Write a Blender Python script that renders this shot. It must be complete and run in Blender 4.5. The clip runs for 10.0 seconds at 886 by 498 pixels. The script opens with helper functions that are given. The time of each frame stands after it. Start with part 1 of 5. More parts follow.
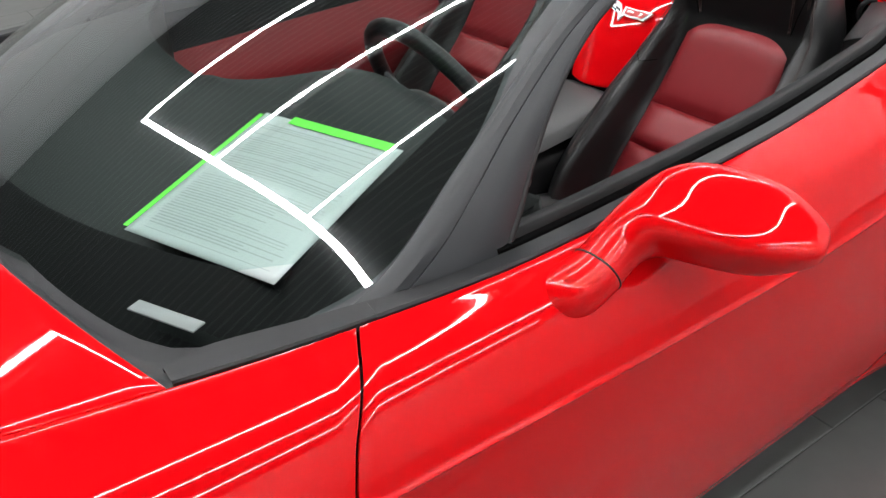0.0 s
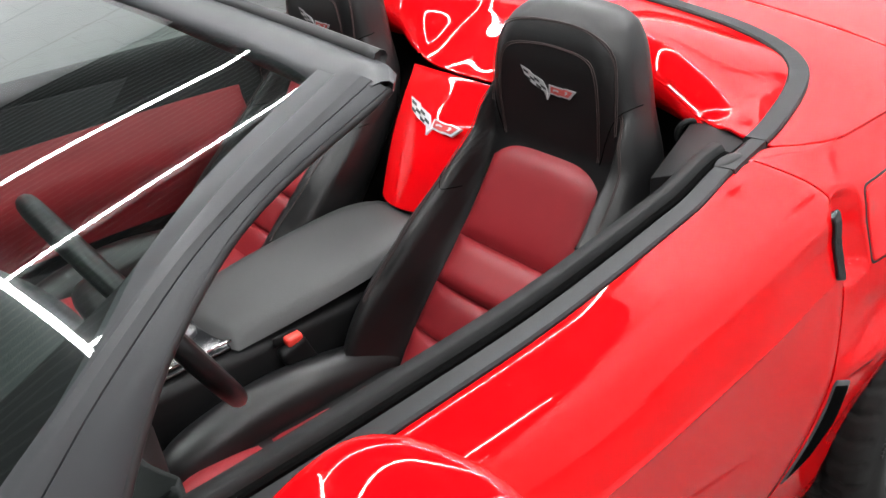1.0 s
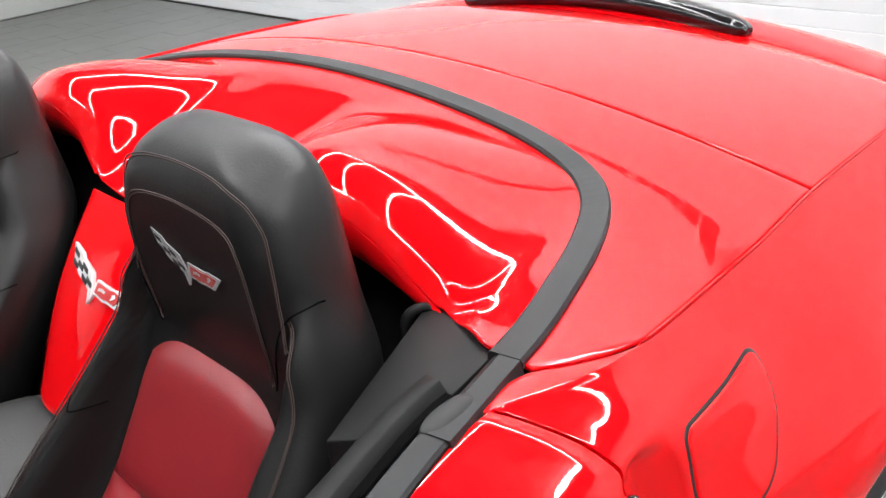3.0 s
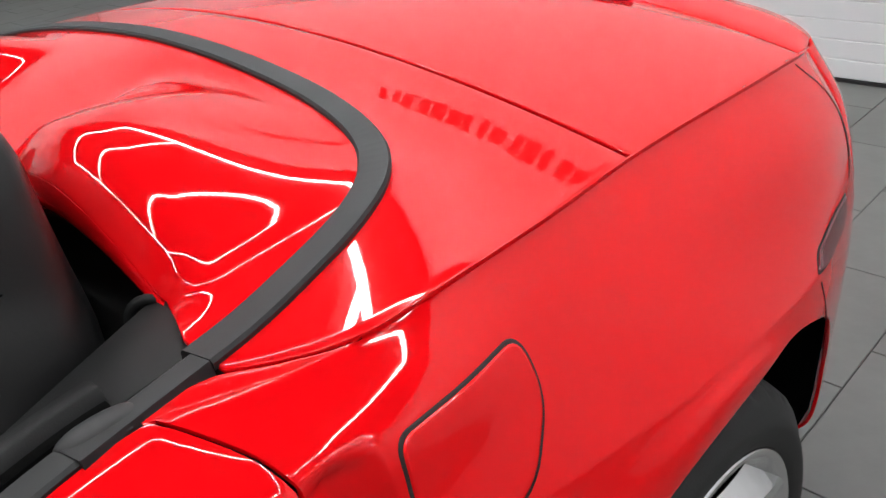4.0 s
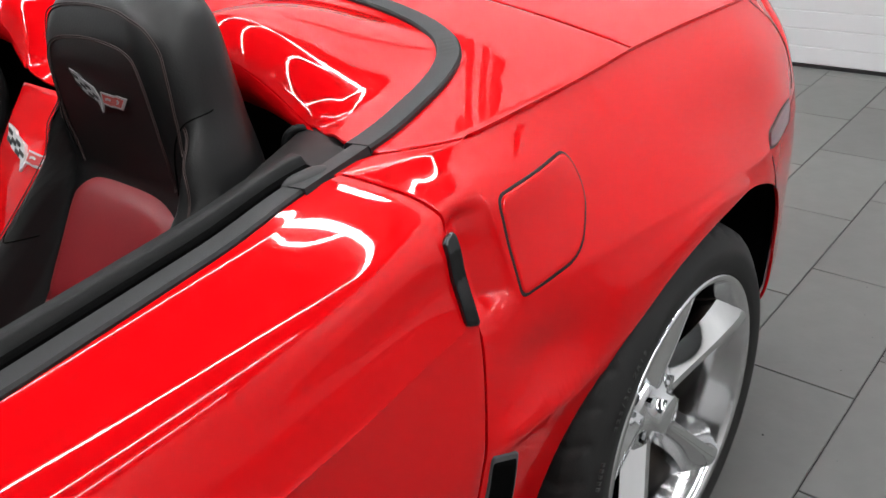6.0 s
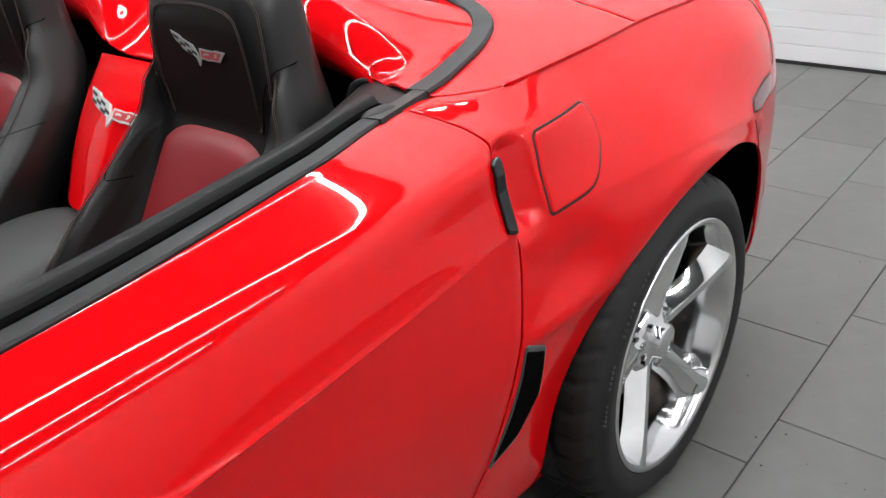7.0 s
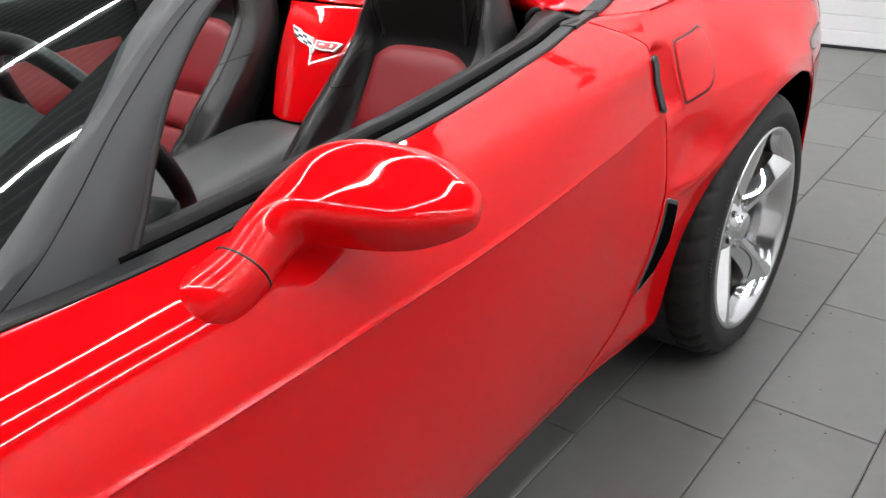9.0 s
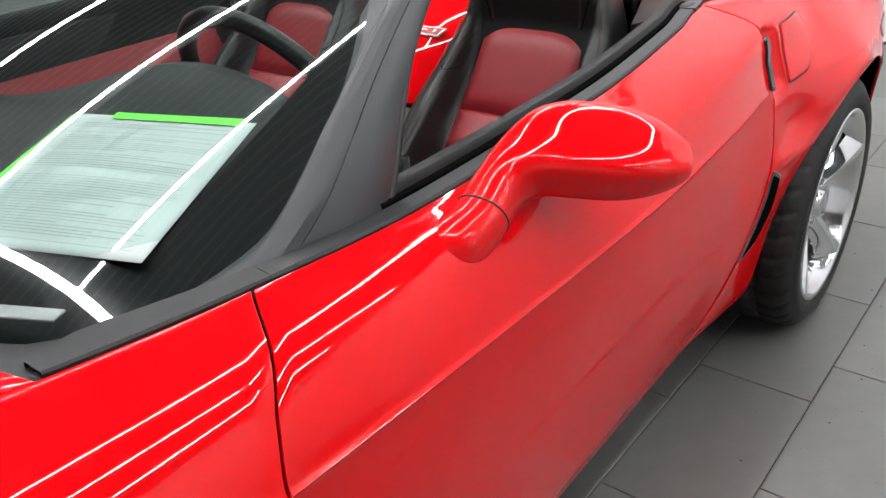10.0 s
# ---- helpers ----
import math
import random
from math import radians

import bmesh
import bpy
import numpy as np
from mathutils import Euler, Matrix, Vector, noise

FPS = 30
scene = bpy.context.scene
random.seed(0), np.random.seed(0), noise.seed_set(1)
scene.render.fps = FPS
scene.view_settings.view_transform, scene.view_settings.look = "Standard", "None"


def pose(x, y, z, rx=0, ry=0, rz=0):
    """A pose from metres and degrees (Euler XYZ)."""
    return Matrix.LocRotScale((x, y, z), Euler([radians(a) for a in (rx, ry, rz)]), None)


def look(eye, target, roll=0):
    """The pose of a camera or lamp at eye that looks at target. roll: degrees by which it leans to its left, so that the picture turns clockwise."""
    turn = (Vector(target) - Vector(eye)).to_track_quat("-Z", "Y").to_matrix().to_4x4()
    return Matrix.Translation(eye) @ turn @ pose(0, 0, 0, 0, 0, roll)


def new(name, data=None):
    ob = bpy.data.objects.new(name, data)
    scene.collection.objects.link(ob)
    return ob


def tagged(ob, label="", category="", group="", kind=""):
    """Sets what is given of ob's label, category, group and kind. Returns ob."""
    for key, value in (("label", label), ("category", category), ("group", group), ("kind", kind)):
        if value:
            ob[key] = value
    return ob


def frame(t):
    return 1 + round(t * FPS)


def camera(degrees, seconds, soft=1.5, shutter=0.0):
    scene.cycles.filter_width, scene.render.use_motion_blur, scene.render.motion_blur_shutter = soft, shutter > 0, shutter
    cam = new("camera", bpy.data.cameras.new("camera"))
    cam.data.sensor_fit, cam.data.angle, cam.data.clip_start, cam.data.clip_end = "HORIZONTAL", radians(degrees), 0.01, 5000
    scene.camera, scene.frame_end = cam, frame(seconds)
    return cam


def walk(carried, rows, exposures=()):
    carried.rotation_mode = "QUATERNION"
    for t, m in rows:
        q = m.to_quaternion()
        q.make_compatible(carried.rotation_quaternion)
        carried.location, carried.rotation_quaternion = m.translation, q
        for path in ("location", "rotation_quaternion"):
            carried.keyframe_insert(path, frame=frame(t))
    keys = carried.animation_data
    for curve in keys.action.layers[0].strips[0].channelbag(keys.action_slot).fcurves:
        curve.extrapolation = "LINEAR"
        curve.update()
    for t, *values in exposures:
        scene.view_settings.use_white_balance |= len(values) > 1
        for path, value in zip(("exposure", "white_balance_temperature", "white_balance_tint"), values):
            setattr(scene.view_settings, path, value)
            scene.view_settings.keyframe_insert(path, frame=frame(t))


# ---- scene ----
cam = camera(56.0, 10.0)
PATH = [
    (0, (0.631, -1.478, 1.471), (1.537, -0.052, 0.401), -5.1),
    (0.5, (0.876, -1.412, 1.497), (1.857, 0.004, 0.48), -5.0),
    (1, (1.116, -1.358, 1.478), (2.18, 0.017, 0.49), -5.0),
    (1.5, (1.278, -1.291, 1.457), (2.411, 0.044, 0.491), -6.0),
    (2, (1.446, -1.202, 1.443), (2.627, 0.103, 0.493), -5.8),
    (2.5, (1.608, -1.145, 1.434), (2.818, 0.142, 0.495), -5.5),
    (3, (1.78, -1.138, 1.4), (3.008, 0.132, 0.462), -5.5),
    (3.2, (1.854, -1.147, 1.384), (3.085, 0.114, 0.439), -5.5),
    (4.3, (2.039, -1.296, 1.305), (3.236, -0.039, 0.312), -6.9),
    (4.5, (2.026, -1.312, 1.294), (3.234, -0.074, 0.29), -6.1),
    (5, (1.953, -1.352, 1.25), (3.202, -0.133, 0.273), -5.9),
    (5.5, (1.808, -1.382, 1.268), (3.09, -0.173, 0.323), -5.4),
    (5.7, (1.728, -1.389, 1.286), (3.021, -0.196, 0.334), -5.5),
    (6.8, (1.459, -1.473, 1.297), (2.771, -0.299, 0.347), -5.0),
    (7, (1.396, -1.5, 1.3), (2.718, -0.331, 0.36), -4.8),
    (7.5, (1.268, -1.539, 1.308), (2.595, -0.373, 0.369), -4.7),
    (8, (1.09, -1.524, 1.311), (2.433, -0.369, 0.382), -4.3),
    (8.5, (0.914, -1.516, 1.333), (2.261, -0.368, 0.401), -4.1),
    (9, (0.777, -1.546, 1.309), (2.127, -0.401, 0.379), -4.1),
    (9.5, (0.624, -1.518, 1.303), (1.989, -0.384, 0.38), -4.0),
    (10, (0.511, -1.396, 1.318), (1.881, -0.277, 0.385), -3.7),
]
EXPOSURES = [(0, -.97), (.5, -.85), (1, -.52), (1.5, -.5), (2.5, -.36), (3.2, -.72), (4.5, -1.55), (5.5, -1.4), (7, -1.0), (8.5, -.85), (10, -.78)]
walk(cam, [(t, look(eye, target, roll)) for t, eye, target, roll in PATH], EXPOSURES)

# ---- light ----
world = bpy.data.worlds.new("room_air")
scene.world = world
world.use_nodes = True
world.node_tree.nodes["Background"].inputs[0].default_value = (0.9, 0.95, 1.0, 1)
world.node_tree.nodes["Background"].inputs[1].default_value = 0.15
scene.view_settings.exposure = 0.0
TUBE_POWER = 150.0


# ---- materials ----
def material(name, color, rough=0.5, metal=0.0, coat=0.0, vary=0.0, vary_scale=8.0, bump=0.0, bump_scale=60.0, emit=0.0,
             spec=0.5, per_object=0.0, stain=0.0, stain_scale=1.5, rough_vary=0.0):
    m = bpy.data.materials.new(name)
    m.use_nodes = True
    nt = m.node_tree
    b = nt.nodes["Principled BSDF"]
    b.inputs["Base Color"].default_value = (*color, 1)
    b.inputs["Roughness"].default_value = rough
    b.inputs["Metallic"].default_value = metal
    b.inputs["Coat Weight"].default_value = coat
    b.inputs["Coat Roughness"].default_value = 0.02
    b.inputs["Specular IOR Level"].default_value = spec
    tex = nt.nodes.new("ShaderNodeTexCoord")
    col = None
    if vary or per_object or stain:
        rgb = nt.nodes.new("ShaderNodeRGB")
        rgb.outputs[0].default_value = (*color, 1)
        col = rgb.outputs[0]

        def scaled(value_socket, low, high):
            mr = nt.nodes.new("ShaderNodeMapRange")
            mr.inputs["To Min"].default_value, mr.inputs["To Max"].default_value = low, high
            nt.links.new(value_socket, mr.inputs["Value"])
            mix = nt.nodes.new("ShaderNodeVectorMath")
            mix.operation = "SCALE"
            nt.links.new(col, mix.inputs[0])
            nt.links.new(mr.outputs[0], mix.inputs["Scale"])
            return mix.outputs[0]
        if vary:
            n = nt.nodes.new("ShaderNodeTexNoise")
            n.inputs["Scale"].default_value, n.inputs["Detail"].default_value = vary_scale, 6
            nt.links.new(tex.outputs["Object"], n.inputs["Vector"])
            col = scaled(n.outputs[0], 1 - vary, 1 + vary)
        if stain:
            n = nt.nodes.new("ShaderNodeTexNoise")
            n.inputs["Scale"].default_value, n.inputs["Detail"].default_value = stain_scale, 4
            geo = nt.nodes.new("ShaderNodeNewGeometry")
            nt.links.new(geo.outputs["Position"], n.inputs["Vector"])
            col = scaled(n.outputs[0], 1 - stain, 1 + stain)
        if per_object:
            info = nt.nodes.new("ShaderNodeObjectInfo")
            col = scaled(info.outputs["Random"], 1 - per_object, 1 + per_object)
        nt.links.new(col, b.inputs["Base Color"])
    if rough_vary:
        n = nt.nodes.new("ShaderNodeTexNoise")
        n.inputs["Scale"].default_value, n.inputs["Detail"].default_value = 5.0, 5
        geo = nt.nodes.new("ShaderNodeNewGeometry")
        nt.links.new(geo.outputs["Position"], n.inputs["Vector"])
        mr = nt.nodes.new("ShaderNodeMapRange")
        mr.inputs["To Min"].default_value, mr.inputs["To Max"].default_value = rough - rough_vary, rough + rough_vary
        nt.links.new(n.outputs[0], mr.inputs["Value"])
        nt.links.new(mr.outputs[0], b.inputs["Roughness"])
    if bump:
        n = nt.nodes.new("ShaderNodeTexNoise")
        n.inputs["Scale"].default_value, n.inputs["Detail"].default_value = bump_scale, 5
        bp = nt.nodes.new("ShaderNodeBump")
        bp.inputs["Strength"].default_value = bump
        bp.inputs["Distance"].default_value = 0.002
        nt.links.new(tex.outputs["Object"], n.inputs["Vector"])
        nt.links.new(n.outputs[0], bp.inputs["Height"])
        nt.links.new(bp.outputs[0], b.inputs["Normal"])
    if emit:
        b.inputs["Emission Color"].default_value = (*color, 1)
        b.inputs["Emission Strength"].default_value = emit
    return m


PAINT = material("red_paint", (0.68, 0.0020, 0.0045), rough=0.5, coat=1.0, spec=0.0, vary=0.02, vary_scale=900.0)
PAINT.node_tree.nodes["Principled BSDF"].inputs["Coat IOR"].default_value = 1.42
# near-black that stands for the shade in panel gaps
GAP_SHADE = material("gap_shade", (0.012, 0.006, 0.006), rough=0.8)
BLACK_TRIM = material("black_trim", (0.009, 0.0092, 0.0095), rough=0.5, spec=0.16, vary=0.1, bump=0.12, bump_scale=700)
GREY_TRIM = material("grey_trim", (0.013, 0.0135, 0.0145), rough=0.46, spec=0.3, vary=0.08, bump=0.08, bump_scale=900)
RUBBER = material("rubber_seal", (0.012, 0.012, 0.013), rough=0.6)
LEATHER = material("black_leather", (0.008, 0.008, 0.0083), rough=0.36, spec=0.42, vary=0.12, vary_scale=30, bump=0.12, bump_scale=300)
RED_LEATHER = material("red_leather", (0.23, 0.012, 0.017), rough=0.45, vary=0.08, vary_scale=25, bump=0.12, bump_scale=300)
# matt near-black for linings, and for shade in slits and grooves
VOID = material("dark_void", (0.004, 0.004, 0.004), rough=0.9, spec=0.0)
DASH = material("dash_plastic", (0.014, 0.0175, 0.017), rough=0.6, spec=0.3, vary=0.1, bump=0.3, bump_scale=500)
PILLAR = material("satin_pillar", (0.028, 0.03, 0.033), rough=0.42, spec=0.45, vary=0.06, bump=0.06, bump_scale=900)
VINYL = material("grey_vinyl", (0.028, 0.029, 0.029), rough=0.5, vary=0.08, vary_scale=20, bump=0.2, bump_scale=300)
CARPET = material("carpet", (0.01, 0.01, 0.011), rough=0.95, bump=0.6, bump_scale=900)
STITCH = material("stitch", (0.045, 0.028, 0.026), rough=0.7)
CHROME = material("chrome", (0.80, 0.81, 0.82), rough=0.04, metal=1.0)
STEEL = material("brake_steel", (0.25, 0.2, 0.17), rough=0.45, metal=1.0, vary=0.3)
TYRE = material("tyre_rubber", (0.0085, 0.0085, 0.0085), rough=0.7, vary=0.25, vary_scale=20, bump=0.2, bump_scale=300)
BLACK_GLOSS = material("black_gloss", (0.006, 0.006, 0.007), rough=0.12)
TILE = material("slate_tile", (0.118, 0.120, 0.115), rough=0.36, vary=0.14, vary_scale=14, stain=0.14, per_object=0.1, bump=0.2, bump_scale=40, rough_vary=0.04)
GROUT = material("grout", (0.03, 0.03, 0.029), rough=0.9)
NORTH_WALL = material("pale_panel", (0.34, 0.355, 0.34), rough=0.45, vary=0.05, vary_scale=2)
WALL = material("white_wall", (0.6, 0.61, 0.61), rough=0.6, vary=0.05, vary_scale=2)
DIM_WALL = material("pale_wall", (0.55, 0.55, 0.55), rough=0.6, vary=0.1, vary_scale=1.5)
CEILING = material("dark_ceiling", (0.075, 0.078, 0.081), rough=0.7, vary=0.15, vary_scale=3)
LIT_RIB = material("lit_ceiling_rib", (0.2, 0.205, 0.205), rough=0.6, vary=0.1, vary_scale=3)
DOOR_WHITE = material("white_door_panel", (0.8, 0.82, 0.84), rough=0.35, vary=0.02, bump=0.15, bump_scale=200)
SIGN = material("sign_letters", (0.08, 0.02, 0.02), rough=0.6)
PAPER = material("paper", (0.39, 0.44, 0.43), rough=0.7, vary=0.04, vary_scale=10)
INK = material("ink", (0.25, 0.29, 0.285), rough=0.8)
GREEN = material("green_tape", (0.12, 0.75, 0.05), rough=0.6)
RIM_SILVER = material("polished_rim", (0.74, 0.74, 0.75), rough=0.14, metal=1.0)
SIDEWALL = material("sidewall_print", (0.045, 0.045, 0.045), rough=0.8)
LENS = material("dark_red_lens", (0.12, 0.006, 0.012), rough=0.12, coat=0.5)
ORANGE = material("red_plastic", (0.75, 0.05, 0.035), rough=0.4)
WHITE = material("badge_white", (0.75, 0.75, 0.76), rough=0.25, metal=0.3)
THREAD = material("grey_thread", (0.26, 0.26, 0.265), rough=0.7, vary=0.25, vary_scale=260, bump=0.5, bump_scale=500)
THREAD_RED = material("red_thread", (0.32, 0.045, 0.04), rough=0.7, vary=0.2, vary_scale=260, bump=0.5, bump_scale=500)
BADGE_RED = material("badge_red", (0.5, 0.03, 0.03), rough=0.35)
TUBE = material("light_tube", (1.0, 1.0, 1.0), emit=TUBE_POWER)
PLATE = material("dash_plate", (0.16, 0.19, 0.185), rough=0.4)
VENT_EDGE = material("satin_vent_edge", (0.10, 0.10, 0.105), rough=0.35, metal=0.4)
FRIT = material("black_border", (0.004, 0.004, 0.0045), rough=0.5, spec=0.1)
SILVER = material("silver_paint", (0.12, 0.12, 0.125), rough=0.3, metal=0.7)

GLASS = bpy.data.materials.new("windshield_glass")
GLASS.use_nodes = True
_nt = GLASS.node_tree
_nt.nodes.clear()
_out = _nt.nodes.new("ShaderNodeOutputMaterial")
_mix = _nt.nodes.new("ShaderNodeMixShader")
_fr = _nt.nodes.new("ShaderNodeFresnel")
_fr.inputs[0].default_value = 1.75
_tr = _nt.nodes.new("ShaderNodeBsdfTransparent")
_tr.inputs[0].default_value = (0.78, 0.9, 0.865, 1)
_gl = _nt.nodes.new("ShaderNodeBsdfGlossy")
_gl.inputs["Roughness"].default_value = 0.004
_nt.links.new(_fr.outputs[0], _mix.inputs[0])
_nt.links.new(_tr.outputs[0], _mix.inputs[1])
_nt.links.new(_gl.outputs[0], _mix.inputs[2])
_nt.links.new(_mix.outputs[0], _out.inputs[0])


# ---- mesh helpers ----
def link_mesh(name, verts, faces, mat, parent=None, label="", smooth=True):
    me = bpy.data.meshes.new(name)
    me.from_pydata([tuple(map(float, v)) for v in verts], [], faces)
    me.update()
    if smooth:
        me.polygons.foreach_set("use_smooth", [True] * len(me.polygons))
    me.materials.append(mat)
    ob = new(name, me)
    if parent is not None:
        ob.parent = parent
    if label:
        tagged(ob, label)
    return ob


def part(name, bm, mat, parent=None, label="", smooth=True):
    me = bpy.data.meshes.new(name)
    bm.to_mesh(me)
    bm.free()
    if smooth:
        me.polygons.foreach_set("use_smooth", [True] * len(me.polygons))
    me.materials.append(mat)
    ob = new(name, me)
    if parent is not None:
        ob.parent = parent
    if label:
        tagged(ob, label)
    return ob


def grid_faces(nu, nv, start=0, wrap_u=False, wrap_v=False):
    f = []
    for i in range(nu if wrap_u else nu - 1):
        for j in range(nv if wrap_v else nv - 1):
            a, b = i, (i + 1) % nu
            c, d = j, (j + 1) % nv
            f.append((start + a * nv + c, start + b * nv + c, start + b * nv + d, start + a * nv + d))
    return f


def patch(name, grids, mat, parent, label="", thick=0.006, bevel=0.0016, flip=False):
    """A sheet from one or more grids of points (nu, nv, 3), given thickness and rounded edges."""
    bm = bmesh.new()
    for P in grids:
        nu, nv = P.shape[:2]
        vs = [bm.verts.new(p) for p in P.reshape(-1, 3).tolist()]
        for f in grid_faces(nu, nv):
            q = [vs[i] for i in (f[::-1] if flip else f)]
            try:
                bm.faces.new(q)
            except ValueError:
                pass
    bmesh.ops.remove_doubles(bm, verts=bm.verts, dist=0.0004)
    ob = part(name, bm, mat, parent, label)
    if thick:
        s = ob.modifiers.new("thickness", "SOLIDIFY")
        s.thickness, s.offset = thick, -1
    if bevel:
        b = ob.modifiers.new("edge", "BEVEL")
        b.width, b.segments, b.limit_method, b.angle_limit = bevel, 2, "ANGLE", radians(50)
    return ob


def hermite(xs, ys):
    """A smooth curve through the values, free of overshoot."""
    xs, ys = np.asarray(xs, float), np.asarray(ys, float)
    d = np.diff(ys) / np.diff(xs)
    m = np.zeros_like(ys)
    m[0], m[-1] = d[0], d[-1]
    for i in range(1, len(xs) - 1):
        m[i] = 0 if d[i - 1] * d[i] <= 0 else 2 * d[i - 1] * d[i] / (d[i - 1] + d[i])

    def f(x):
        x = np.clip(np.asarray(x, float), xs[0], xs[-1])
        i = np.clip(np.searchsorted(xs, x, side="right") - 1, 0, len(xs) - 2)
        h = xs[i + 1] - xs[i]
        t = (x - xs[i]) / h
        return ((2 * t**3 - 3 * t**2 + 1) * ys[i] + (t**3 - 2 * t**2 + t) * h * m[i]
                + (-2 * t**3 + 3 * t**2) * ys[i + 1] + (t**3 - t**2) * h * m[i + 1])
    return f


def sweep(points, section, closed=False, up=(0, 0, 1), scales=None, caps=True):
    """Points and faces of a section (list of side, up offsets) carried along a line of points."""
    pts = [Vector(p) for p in points]
    n, k = len(pts), len(section)
    verts, faces = [], []
    for i, p in enumerate(pts):
        a = pts[(i - 1) % n] if closed or i else p
        b = pts[(i + 1) % n] if closed or i < n - 1 else p
        t = (b - a).normalized()
        side_v = t.cross(Vector(up)).normalized()
        upv = side_v.cross(t).normalized()
        s = scales[i] if scales else 1.0
        for u, w in section:
            verts.append(p + side_v * u * s + upv * w * s)
    faces = grid_faces(n, k, wrap_u=closed, wrap_v=True)
    if caps and not closed:
        faces.append(tuple(range(k))[::-1])
        faces.append(tuple((n - 1) * k + i for i in range(k)))
    return [tuple(v) for v in verts], faces


def ring_section(rx, ry, n=12):
    return [(rx * math.cos(2 * math.pi * i / n), ry * math.sin(2 * math.pi * i / n)) for i in range(n)]


def smooth_line(pts, n):
    """n points on a rounded line through pts."""
    P = np.array(pts, float)
    s = np.r_[0, np.cumsum(np.linalg.norm(np.diff(P, axis=0), axis=1))]
    t = np.linspace(0, s[-1], n)
    return np.stack([hermite(s, P[:, i])(t) for i in range(P.shape[1])], 1)


def box_bm(sx, sy, sz, bevel=0.0, seg=2, centre=(0, 0, 0), rot=None):
    bm = bmesh.new()
    bmesh.ops.create_cube(bm, size=1)
    bmesh.ops.scale(bm, verts=bm.verts, vec=(sx, sy, sz))
    if bevel:
        bmesh.ops.bevel(bm, geom=bm.edges[:], offset=bevel, segments=seg, profile=0.6, affect="EDGES")
    if rot is not None:
        bmesh.ops.transform(bm, verts=bm.verts, matrix=rot)
    bmesh.ops.translate(bm, verts=bm.verts, vec=centre)
    return bm


def superball(rx, ry, rz, e1=0.6, e2=0.6, n=24, m=40, centre=(0, 0, 0)):
    """A rounded block: superellipsoid points and faces."""
    def sp(c, e):
        return np.sign(c) * np.abs(c) ** e
    a = np.linspace(-np.pi / 2, np.pi / 2, n)
    b = np.linspace(0, 2 * np.pi, m, endpoint=False)
    A, B = np.meshgrid(a, b, indexing="ij")
    V = np.stack([rx * sp(np.cos(A), e1) * sp(np.cos(B), e2), ry * sp(np.cos(A), e1) * sp(np.sin(B), e2), rz * sp(np.sin(A), e1)], -1)
    return V + np.array(centre)


